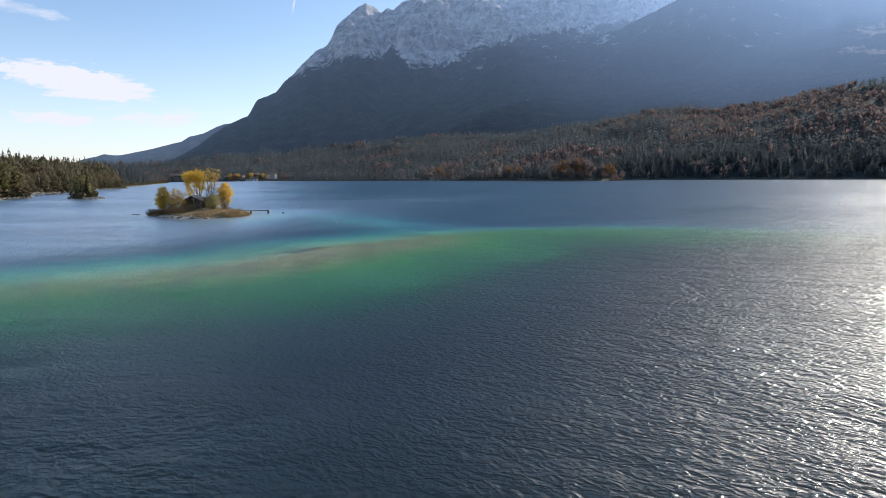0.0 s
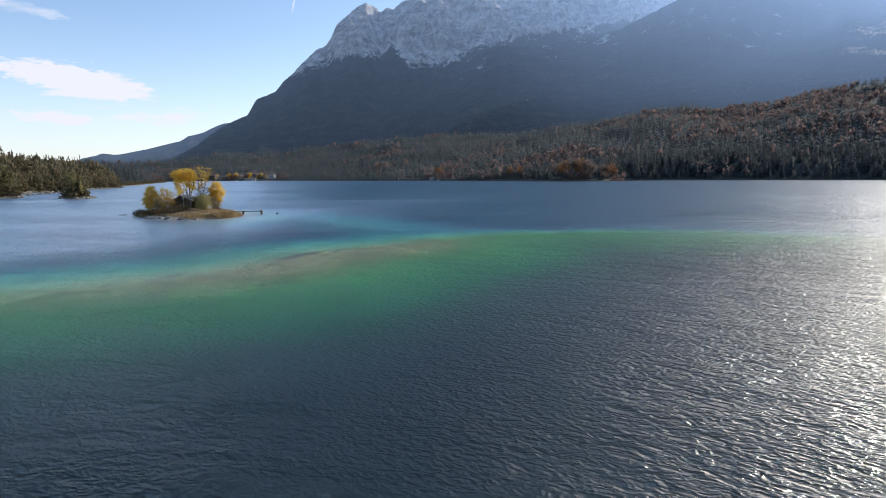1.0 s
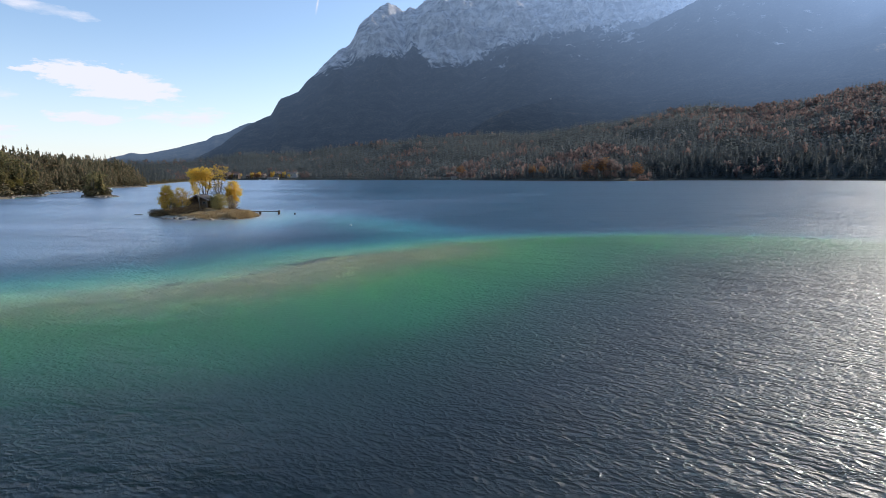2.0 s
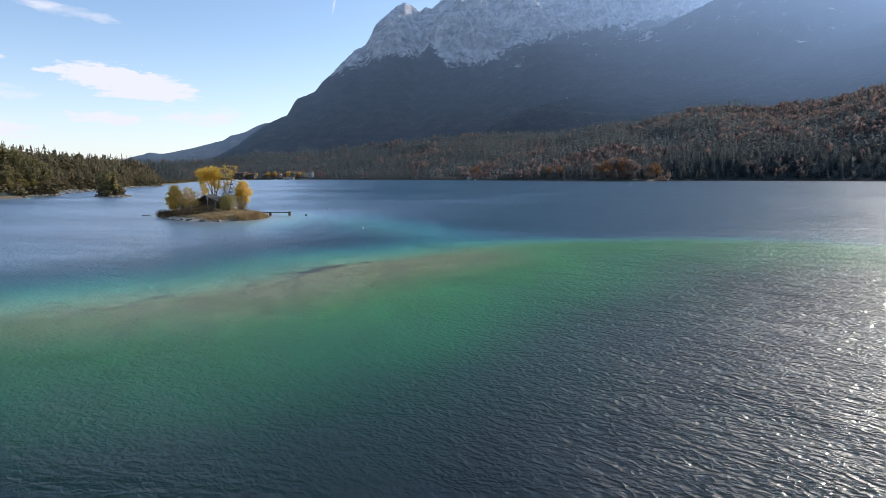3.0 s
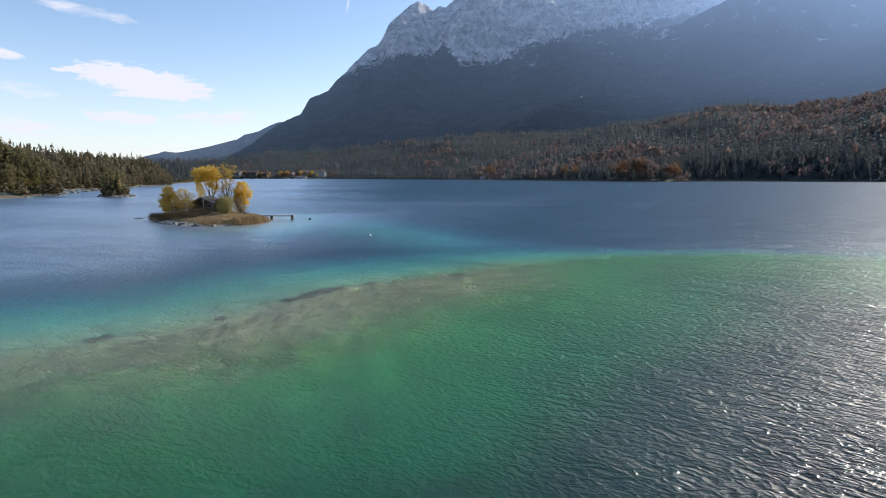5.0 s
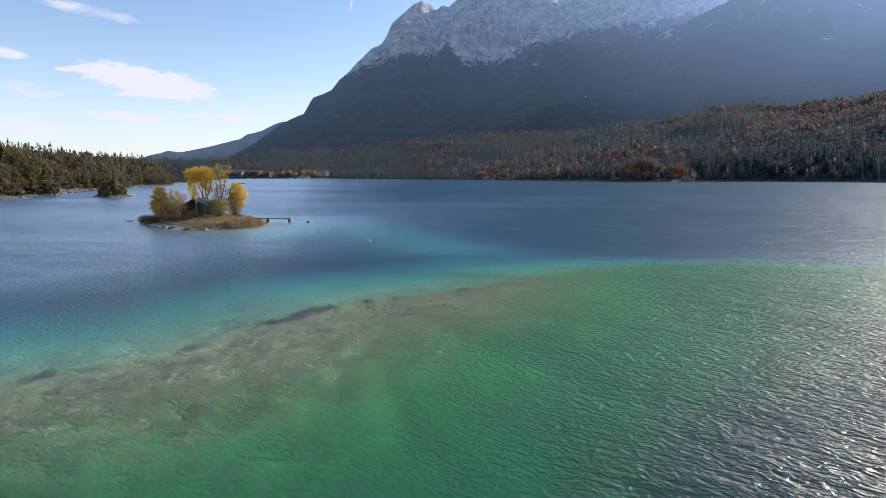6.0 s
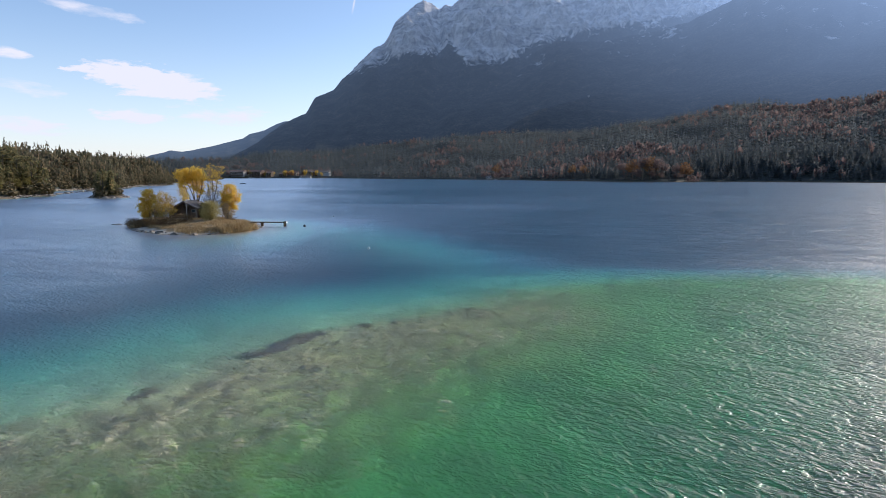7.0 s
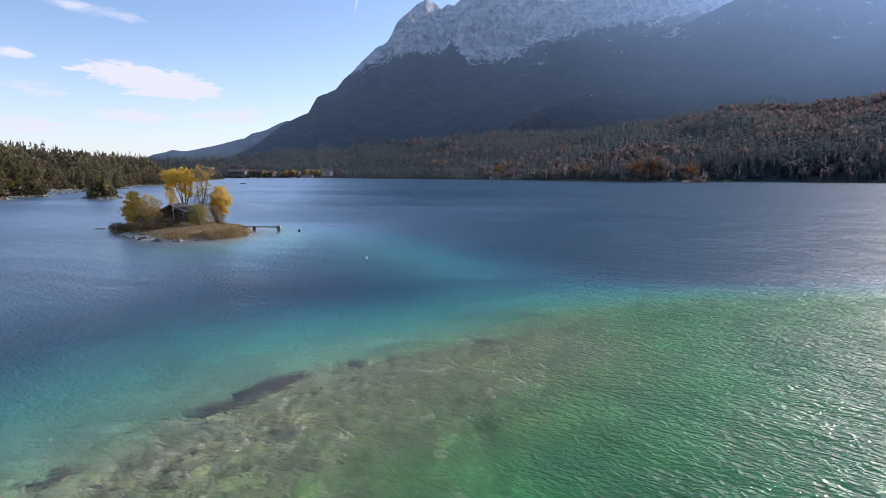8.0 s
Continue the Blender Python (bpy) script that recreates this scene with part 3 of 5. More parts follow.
def land_height(x, y):
    """Heights of the woods' ground round the lake, up to the foot of the mountain."""
    az, r = np.degrees(np.arctan2(x, y)), np.hypot(x, y)
    d = -signed_distance(x, y, LAKE)
    low = np.where(d > 0, 0.2 + 1.6 * np.clip(d / 4.5, 0, 1) + 5.5 * (1 - np.exp(-np.clip(d, 0, None) / 70)) + 0.012 * np.clip(d, 0, 900), np.clip(2.6 * d, -13, 0))
    foot = np.interp(az, (-45, -25, -15, 0, 12, 17, 37, 60), (700, 1450, 1340, 1050, 840, 830, 800, 760))
    crest = np.interp(az, (-45, -25, 0, 15, 37), (1900, 2400, 2000, 1700, 1600))
    hill = layer(az, r, RIDGE_D, crest, foot, 0.95, 900) * np.clip(d / 60, 0, 1)
    rough = (fbm(x / 160, y / 160, 4, 5) - 0.5) * np.clip(d / 150, 0, 1) * (10 + np.clip(hill, 0, 200) * 0.28)
    # a wooded knoll on the near headland
    knoll = 8 * np.exp(-((x + 285) ** 2 + (y - 330) ** 2) / 2600.0)
    h = np.where(d > 0, np.maximum(low, hill) + rough, low) + np.where(d > 2, knoll, 0)
    # a flat gravel beach at the tip of the far shore
    tip = np.clip(1 - np.hypot((x - 200) / 48, (y - 772) / 16), 0, 1)
    h = np.where((d > 0) & (tip > 0), np.minimum(h, 0.5 + 6 * (1 - np.clip(tip * 4, 0, 1))), h)
    i = signed_distance(x, y, ISLET)
    h = np.maximum(h, np.where(i > 0, 0.2 + 1.5 * np.clip(i / 6, 0, 1), np.clip(2.4 * i, -14, 0)))
    bar, side = bar_depth(x, y)
    k = signed_distance(x, y, ISLAND)
    shelf = np.where(k > 0, 0.1, np.interp(-k, (0, 3, 9, 18, 28), (0.1, 1.2, 4.0, 8.0, 13)))
    # a pale spit that runs from the island past the mooring buoys
    spit = 5.1 + 0.06 * (np.abs((x + 25) * 0.75 + (y - 143) * 0.55)) ** 1.6 + 0.0016 * np.clip(np.abs((x + 25) * 0.55 - (y - 150) * 0.75) - 14, 0, None) ** 2.4
    under = -np.minimum(np.minimum(bar, shelf), np.minimum(spit, 13)) + 0.25 * (fbm(x / 2.2, y / 2.2, 4, 11) - 0.5)
    return np.where(d > 0, h, np.where(i > 0, h, np.maximum(h, np.minimum(under, -0.2)))), side


# where the bare rock begins: azimuth and elevation seen from the lake
ROCK_LINE = ((-24, 9.0), (-14.4, 9.1), (-12.3, 9.8), (-9.1, 11.0), (-6.9, 11.0), (-5.2, 11.5), (-4.4, 12.5), (-2.7, 10.5), (0.3, 10.3), (2.0, 10.8), (3.7, 11.6), (6.4, 12.4), (12, 12.8), (20, 13.4), (30, 14))


def mountain_height(x, y):
    az, r = np.degrees(np.arctan2(x, y)), np.hypot(x, y)
    wob = fbm(az * 1.3, r / 500, 4, 40) - 0.5
    # buttresses and gullies that run down and to one side
    u, w = x + 0.45 * y + 90 * (fbm(x / 300, y / 300, 3, 81) - 0.5), y - 0.45 * x
    cr = fbm(u / 330, w / 760, 6, 50, 0.56, True) - 0.55
    ledge = fbm(u / 900, w / 210, 5, 55, 0.55, True) - 0.55
    flank = np.interp(az, (-26, -17, -6), (0, 0.45, 1))
    crest_a = 2950 + 1350 * flank + 160 * wob
    a = layer(az, r, RIDGE_A, crest_a, 1900 + 450 * flank, 1.25)
    b = layer(az, r, RIDGE_B, 3450 + 120 * wob, 2050, 1.15)
    crest_c = np.interp(az, (3, 8, 17), (2350, 2550, 3350)) + 100 * wob
    c = layer(az, r, RIDGE_C, crest_c, 1620, 1.1)
    e = layer(az, r, RIDGE_E, 4700, 3300, 1.2)
    below = np.clip((crest_a - r) / 420, 0.04, 1)
    cliffs = np.clip((a - 320) / 400, 0, 1) * below
    a = a * (1 + 0.30 * cr * cliffs + 0.14 * ledge * cliffs + 0.10 * cr * (1 - cliffs) * below) + 46 * (fbm(x / 110, y / 110, 5, 60, 0.6, True) - 0.5) * cliffs
    spur = fbm(u / 520, w / 900, 5, 66, 0.5, True) - 0.55
    b = b * (1 + (0.16 * spur + 0.07 * cr) * np.clip((3450 - r) / 400, 0.08, 1))
    c = c * (1 + (0.16 * spur + 0.05 * cr) * np.clip((crest_c - r) / 400, 0.08, 1))
    e = e * (1 + 0.08 * spur * np.clip((4700 - r) / 500, 0.1, 1))
    h = np.maximum(np.maximum(a, b), np.maximum(c, e))
    h = h + 7 * (fbm(x / 55, y / 55, 3, 70) - 0.5) * np.clip(h / 150, 0, 1)
    up = np.degrees(np.arctan2(h - 10, r))
    line = np.interp(az, *zip(*ROCK_LINE))
    rock = np.clip(0.5 + (up - line) / 3.2, 0, 1) * (a >= b) * (a >= c) * (a >= e)
    rock = np.maximum(rock, 0.2 * np.clip((a - 200) / 200, 0, 1))
    rock = np.maximum(rock, 0.31 * (b >= a) * (b > c) * np.clip((b - 300) / 300, 0, 1))
    rock = np.maximum(rock, 0.2 * (c >= a) * (c > b) * np.clip((c - 300) / 200, 0, 1))
    return h, rock


def polar_sheet(name, azimuths, radii, heights, material, attribute, closed, centre=False):
    a, r = np.meshgrid(np.radians(azimuths), radii)
    x, y = r * np.sin(a), r * np.cos(a)
    z, extra = heights(x, y)
    na, nr = len(azimuths), len(radii)
    verts = np.stack([x, y, z], -1).reshape(-1, 3)
    i = np.arange(nr - 1)[:, None] * na
    j = np.arange(na if closed else na - 1)[None, :]
    k = (j + 1) % na
    quads = np.stack([i + j, i + k, i + na + k, i + na + j], -1).reshape(-1, 4)
    tris = None
    if centre:
        verts = np.vstack([verts, [[0, 0, float(z[0].mean())]]])
        extra = np.append(extra.ravel(), extra[0].mean())
        tris = np.stack([np.arange(na), np.full(na, len(verts) - 1), (np.arange(na) + 1) % na], -1)
    ob = link_mesh(name, verts, quads, tris, material, smooth=True)
    at = ob.data.attributes.new(attribute, "FLOAT", "POINT")
    at.data.foreach_set("value", np.asarray(extra, dtype=np.float32).ravel())
    return ob


def ground_heights(x, y):
    h, side = land_height(x, y)
    return h, np.clip(side / 9.0 + 0.12 + 0.4 * np.clip((-6 - x) / 30, 0, 1), 0, 1)


WIDE = np.concatenate([np.arange(-52, 52, 0.27), np.arange(52, 308, 3.0)])
ring = lambda a, b, k: np.exp(np.arange(math.log(a), math.log(b), k))
RADII = np.concatenate([ring(6, 260, 0.017), ring(260, 440, 0.0075), ring(440, 760, 0.02), ring(760, 2300, 0.011)])
ground = tagged(polar_sheet("ground", WIDE, RADII, ground_heights, M_GROUND, "open_water", True, True), "lake bed with painted water-depth tint, gravel shore and forest floor round the lake", "ground", kind="structure")


def mountain_sheet(x, y):
    h, rock = mountain_height(x, y)
    return np.where(np.hypot(x, y) < 1700, h - 30, h), rock


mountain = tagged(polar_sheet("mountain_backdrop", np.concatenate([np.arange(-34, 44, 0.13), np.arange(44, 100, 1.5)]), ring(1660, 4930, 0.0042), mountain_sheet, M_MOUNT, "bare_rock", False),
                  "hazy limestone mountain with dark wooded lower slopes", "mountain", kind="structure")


def build_water():
    a = np.radians(np.arange(0, 360, 3))
    rr = np.array([1.0, 40, 120, 400, 900, 1600])
    x, y = rr[:, None] * np.sin(a), rr[:, None] * np.cos(a)
    v = np.stack([x, y, np.zeros_like(x)], -1).reshape(-1, 3)
    n = len(a)
    i, j = np.arange(len(rr) - 1)[:, None] * n, np.arange(n)[None, :]
    k = (j + 1) % n
    q = np.stack([i + j, i + k, i + n + k, i + n + j], -1).reshape(-1, 4)
    v = np.vstack([v, [[0, 0, 0]]])
    t = np.stack([np.arange(n), np.full(n, len(v) - 1), (np.arange(n) + 1) % n], -1)
    lake = link_mesh("water", v, q, t, M_WATER)
    lake.visible_shadow = False
    return tagged(lake, "clear rippled lake water, green over shallows and blue where deep", "lake", kind="structure")


build_water()


# ---- woods ----
def scatter(name, templates, places, sizes, widths, rng, material, label, category):
    """One object of many trees: places (n, 3), heights and widths."""
    V, Q, T, at = [], [], [], 0
    pick = rng.integers(0, len(templates), len(places))
    for k, (v, q, t) in enumerate(templates):
        sel = np.nonzero(pick == k)[0]
        if not len(sel):
            continue
        a = rng.uniform(0, 6.28, len(sel))
        c, s = np.cos(a)[:, None], np.sin(a)[:, None]
        w, h = widths[sel][:, None], sizes[sel][:, None]
        x = (v[None, :, 0] * c - v[None, :, 1] * s) * w
        y = (v[None, :, 0] * s + v[None, :, 1] * c) * w
        z = v[None, :, 2] * h
        lean = rng.normal(0, 0.02, (len(sel), 2))
        p = np.stack([x + lean[:, :1] * z, y + lean[:, 1:] * z, z], -1) + places[sel][:, None, :]
        off = (at + np.arange(len(sel)) * len(v))[:, None, None]
        V.append(p.reshape(-1, 3))
        Q.append((q[None] + off).reshape(-1, 4))
        T.append((t[None] + off).reshape(-1, 3))
        at += len(sel) * len(v)
    ob = link_mesh(name, np.concatenate(V), np.concatenate(Q), np.concatenate(T), material)
    return tagged(ob, label, category, kind="stuff")


rng = np.random.default_rng(7)
def bough_tree(rng, levels, n, spread):
    """A lighter crown of drooping boughs, for trees a few hundred metres off."""
    v, q, t = [], [], []
    for i in range(levels):
        f = i / (levels - 1)
        z = 0.08 + 0.88 * f ** 0.92
        for j in range(n):
            a = 2 * np.pi * (j + rng.uniform(-0.35, 0.35)) / n + i * 1.9
            reach = spread * ((1 - f) ** 0.75 * rng.uniform(0.6, 1.25) + 0.06)
            d, s = np.array([np.cos(a), np.sin(a), 0]), np.array([-np.sin(a), np.cos(a), 0])
            tip = d * reach + [0, 0, z - 0.07 * rng.uniform(0.3, 1.4)]
            mid, k = d * reach * 0.55 + [0, 0, z - 0.02], len(v)
            v += [np.array([0, 0, z + 0.09]), mid + s * reach * 0.5, tip, mid - s * reach * 0.5]
            q.append((k, k + 1, k + 2, k + 3))
    k = len(v)
    v += [np.array([0.05, 0, 0.86]), np.array([-0.03, 0.04, 0.86]), np.array([-0.03, -0.04, 0.86]), np.array([0, 0, 1.0])]
    t = [(k, k + 1, k + 3), (k + 1, k + 2, k + 3), (k + 2, k, k + 3)]
    return np.array(v), np.array(q), np.array(t)


def puff_tree(rng, count, size):
    """A loose rounded crown of leaf faces, one unit tall and about one unit in radius."""
    u = rng.normal(size=(count, 3))
    u *= (rng.uniform(0.3, 1.0, count) ** 0.4 / np.linalg.norm(u, axis=1))[:, None]
    c = u * [0.95, 0.95, 0.44] + [0, 0, 0.54] + rng.normal(0, 0.05, (count, 3))
    e1, e2 = rng.normal(size=(count, 3)), rng.normal(size=(count, 3))
    e1 *= size / np.linalg.norm(e1, axis=1)[:, None]
    e2 *= size / np.linalg.norm(e2, axis=1)[:, None]
    e1[:, 2] *= 0.5
    e2[:, 2] *= 0.5
    v = np.stack([c - e1, c - e2, c + e1, c + e2], 1).reshape(-1, 3)
    return v, np.arange(count * 4).reshape(-1, 4), np.array([(0, 1, 2)])


def fir_tree(rng, levels, n, spread):
    """A conifer of drooping sprays, some missing, with an uneven outline."""
    v, q = [], []
    bias = rng.uniform(0, 6.28)
    for i in range(levels):
        f = i / (levels - 1)
        z = 0.1 + 0.87 * f
        for j in range(n):
            if rng.random() < 0.18:
                continue
            a = 2 * np.pi * (j + rng.uniform(-0.4, 0.4)) / n + i * 2.4
            reach = spread * ((1.02 - f) ** 0.8 * rng.uniform(0.5, 1.2) * (1 + 0.25 * np.cos(a - bias)) * (0.75 if f < 0.15 else 1.0) + 0.03)
            d, s = np.array([np.cos(a), np.sin(a), 0]), np.array([-np.sin(a), np.cos(a), 0])
            zz = z + rng.uniform(-0.03, 0.03)
            tip = d * reach + [0, 0, zz - 0.05 * rng.uniform(0.0, 1.6)]
            mid, k = d * reach * 0.5 + [0, 0, zz], len(v)
            wd, hang = reach * rng.uniform(0.16, 0.34), np.array([0, 0, -rng.uniform(0.03, 0.075) * (1.1 - f)])
            v += [d * 0.05 + [0, 0, zz + 0.025], mid + s * wd + hang * 0.4, tip, mid - s * wd + hang * 0.4, mid + hang, d * reach * 0.8 + [0, 0, zz] + hang * 0.8]
            q += [(k, k + 1, k + 2, k + 3), (k, k + 4, k + 5, k + 2)]
    k = len(v)
    v += [np.array([0.06, 0, 0.9]), np.array([-0.03, 0.05, 0.9]), np.array([-0.03, -0.05, 0.9]), np.array([0, 0, 1.0])]
    return np.array(v), np.array(q), np.array([(k, k + 1, k + 3), (k + 1, k + 2, k + 3), (k + 2, k, k + 3)])


PUFFS = [puff_tree(rng, 130, 0.17) for k in range(4)]
BUSH = [puff_tree(rng, 44, 0.3) for k in range(3)]
FARPUFF = [puff_tree(rng, 18, 0.46) for k in range(4)]
LIGHT = [bough_tree(rng, 7, 5, w) for w in (0.9, 1.05, 1.2)]
FARFIR = [bough_tree(rng, 4, 3, w) for w in (0.95, 1.1, 1.25)]
BOUGHS = [fir_tree(rng, 14, 7, w) for w in (0.95, 1.1, 1.2, 1.35)]


def forest_places():
    """Jittered sites on land, wider apart the further off they stand."""
    out = []
    for r0, r1, gap in ((230, 420, 5.2), (420, 800, 5.4), (800, 1250, 7.4), (1250, 1680, 9.4), (1680, 2350, 15)):
        n = int((r1 ** 2 - r0 ** 2) * radians(96) / 2 / gap ** 2)
        r = np.sqrt(rng.uniform(r0 ** 2, r1 ** 2, n))
        a = np.radians(rng.uniform(-54, 42, n))
        out.append(np.stack([r * np.sin(a), r * np.cos(a)], -1))
    p = np.concatenate(out)
    x, y = p[:, 0], p[:, 1]
    d = np.maximum(-signed_distance(x, y, LAKE), signed_distance(x, y, ISLET) + 1)
    az, r = np.degrees(np.arctan2(x, y)), np.hypot(x, y)
    # behind the first rows of a flat shore nothing shows but the tree tops
    keep = (d > 2.2) & ~((r < 1000) & (az < -20) & (d > 130) & (rng.uniform(0, 1, len(x)) < 0.6))
    hotel = (x > -600) & (x < -360) & (d < 40) & (y > 1240) & ((d < 16) | (x < -485) | (x > -400))
    keep &= ~hotel & ~((np.hypot((x - 200) / 50, (y - 772) / 18) < 1) & (d < 9))
    # the islet's stony end is bare
    keep &= ~((signed_distance(x, y, ISLET) > 0) & (x > -0.70 * (y - 53)))
    x, y, d = x[keep], y[keep], d[keep]
    z, _ = ground_heights(x, y)
    far, _ = mountain_height(x, y)
    on = (np.hypot(x, y) < 1690) | (z > far - 2)
    return x[on], y[on], z[on], d[on]


X, Y, Z, D = forest_places()
AZ, R = np.degrees(np.arctan2(X, Y)), np.hypot(X, Y)
AUT = fbm(X / 130, Y / 130, 3, 90) + 0.26 * np.clip((AZ - 2) / 25, 0, 1) * np.clip((Z - 20) / 60, 0, 1) - 0.12 * (AZ < -16) * (R < 900) + 0.4 * ((X > -600) & (X < -340) & (Y > 1270) & (D < 60))
SOFT = rng.uniform(0, 1, len(X)) < np.clip((AUT - 0.6) * 2.4, 0.01, 0.4)
TALL = np.where(AZ < -22, rng.uniform(16, 28, len(X)), rng.uniform(11, 24, len(X))) * (0.75 + 0.5 * fbm(X / 60, Y / 60, 2, 33)) * np.clip(0.45 + D / 40, 0.45, 1)
TALL = np.where(signed_distance(X, Y, ISLET) > 0, 9.0 + 0.25 * TALL, TALL) * np.interp(R, (850, 1300), (0.95, 0.82))
NEAR = R < 430
MID = ~NEAR & (R < 760)
con, dec, mid, puff = ~SOFT & ~NEAR & ~MID, SOFT & ~NEAR & ~MID, ~SOFT & MID, SOFT & MID
PL = np.stack([X, Y, Z - 0.4], -1)
front, slope = con & (R < 980), con & (R >= 980)
scatter("shore_spruce_wood", LIGHT, PL[front], TALL[front], TALL[front] * rng.uniform(0.15, 0.23, front.sum()), rng, M_HAZY_SPRUCE, "dense dark spruce wood on the far lake shore", "forest")
scatter("hillside_spruce_wood", FARFIR, PL[slope], TALL[slope], TALL[slope] * rng.uniform(0.15, 0.23, slope.sum()), rng, M_HAZY_SPRUCE, "dark spruce wood on the slopes above the lake", "forest")
broad = rng.uniform(0, 1, len(X)) < 0.68
firs, pines = mid & ~broad, mid & broad
scatter("shore_conifers", BOUGHS, PL[firs], TALL[firs], TALL[firs] * rng.uniform(0.17, 0.28, firs.sum()), rng, M_NEEDLE, "spruces on the wooded shore", "forest")
scatter("shore_pines", PUFFS, PL[pines], TALL[pines] * rng.uniform(0.7, 1.0, pines.sum()), TALL[pines] * rng.uniform(0.15, 0.22, pines.sum()), rng, M_NEEDLE, "broad-crowned pines on the wooded shore", "forest")
scatter("autumn_wood", FARPUFF, PL[dec], TALL[dec] * 0.78, TALL[dec] * rng.uniform(0.2, 0.32, dec.sum()), rng, M_HAZY_AUTUMN, "rust and ochre broadleaf trees between the spruces", "forest")
scatter("shore_broadleaves", PUFFS, PL[puff], TALL[puff] * 0.6, TALL[puff] * 0.2, rng, M_UNDER, "brown and ochre broadleaf trees on the wooded shore", "forest")


def undergrowth():
    """Low bushes in the open strip behind the shore stones."""
    pts = []
    for poly in (LAKE[:17], ISLET):
        for (ax, ay), (bx, by) in zip(poly, poly[1:]):
            n = int(math.hypot(bx - ax, by - ay) * (0.9 if poly is ISLET else 4.0 if ay < 420 else 1.2))
            f, o = rng.uniform(0, 1, n), 1.3 + 12.0 * rng.uniform(0, 1, n) ** 1.4
            ux, uy = (bx - ax) / math.hypot(bx - ax, by - ay), (by - ay) / math.hypot(bx - ax, by - ay)
            pts.append(np.stack([ax + (bx - ax) * f - uy * o, ay + (by - ay) * f + ux * o], -1))
    p = np.concatenate(pts)
    d = np.maximum(-signed_distance(p[:, 0], p[:, 1], LAKE), signed_distance(p[:, 0], p[:, 1], ISLET))
    p = p[d > 0.9]
    z, _ = ground_heights(p[:, 0], p[:, 1])
    h = rng.uniform(1.0, 3.6, len(p)) * rng.uniform(0.6, 1.2, len(p))
    scatter("shore_undergrowth", BUSH, np.column_stack([p, z - 0.3]), h, h * rng.uniform(0.5, 0.9, len(p)), rng, M_UNDER, "low brown and olive bushes along the wooded shore", "bushes")


undergrowth()


# ---- single trees of the near shore ----
def fan_crown(rng, levels=15, spread=0.21, base=0.08, droop=0.32):
    """A spruce crown of drooping boughs for a tree one unit tall."""
    v, q = [], []
    for i in range(levels):
        f = i / (levels - 1)
        z = base + (0.97 - base) * f ** 0.92
        n = 9 if f < 0.6 else 6
        for j in range(n):
            a = 2 * np.pi * (j + rng.uniform(-0.3, 0.3)) / n + i * 1.3
            reach = spread * (1 - f) ** 0.8 * rng.uniform(0.65, 1.2) + 0.012
            d, s = np.array([np.cos(a), np.sin(a), 0]), np.array([-np.sin(a), np.cos(a), 0])
            w = reach * 0.42
            zz = z + rng.uniform(-0.015, 0.015)
            tip = d * reach + [0, 0, zz - droop * reach * rng.uniform(0.5, 1.3)]
            mid = d * reach * 0.55 + [0, 0, zz - droop * reach * 0.25]
            k = len(v)
            v += [np.array([0, 0, zz + 0.03]), mid + s * w + [0, 0, -0.012], tip, mid - s * w + [0, 0, -0.012], mid + [0, 0, -0.05 - 0.1 * reach]]
            q += [(k, k + 1, k + 2, k + 4), (k, k + 4, k + 2, k + 3)]
    k = len(v)
    v += [np.array([0.008, 0, 0.93]), np.array([-0.004, 0.007, 0.93]), np.array([-0.004, -0.007, 0.93]), np.array([0, 0, 1.0])]
    return np.array(v), np.array(q), np.array([(k, k + 1, k + 3), (k + 1, k + 2, k + 3), (k + 2, k, k + 3)])


def leaf_cloud(rng, blobs, count, size, clump=0.22, stretch=1.0):
    """Small leaf faces in clumps inside rounded masses: rows of centre and half sizes."""
    weights = np.array([b[1][0] * b[1][1] * b[1][2] for b in blobs]) ** 0.8
    which = rng.choice(len(blobs), count, p=weights / weights.sum())
    c, h = np.array([b[0] for b in blobs], float), np.array([b[1] for b in blobs], float)
    pts = np.zeros((count, 3))
    for k in range(len(blobs)):
        sel = np.nonzero(which == k)[0]
        if not len(sel):
            continue
        m = max(6, len(sel) // 22)
        u = rng.normal(size=(m, 3))
        u /= np.linalg.norm(u, axis=1)[:, None]
        u *= rng.uniform(0.25, 1.0, m)[:, None] ** 0.5
        own = u[rng.integers(0, m, len(sel))] + rng.normal(0, clump, (len(sel), 3))
        pts[sel] = c[k] + own * h[k]
    e1 = rng.normal(size=(count, 3))
    e1 /= np.linalg.norm(e1, axis=1)[:, None]
    e2 = np.cross(e1, rng.normal(size=(count, 3)))
    e2 /= np.linalg.norm(e2, axis=1)[:, None]
    s = (size * rng.uniform(0.6, 1.4, count))[:, None]
    e1, e2 = e1 * s * stretch, e2 * s * 0.7
    v = np.stack([pts - e1, pts - e2, pts + e1, pts + e2], 1).reshape(-1, 3)
    return v, np.arange(count * 4).reshape(-1, 4)


def bent_limb(bm, points, r1, r2, sides=6):
    for i in range(len(points) - 1):
        f, g = i / (len(points) - 1), (i + 1) / (len(points) - 1)
        rod(bm, points[i], points[i + 1], r1 + (r2 - r1) * f, r1 + (r2 - r1) * g, sides)


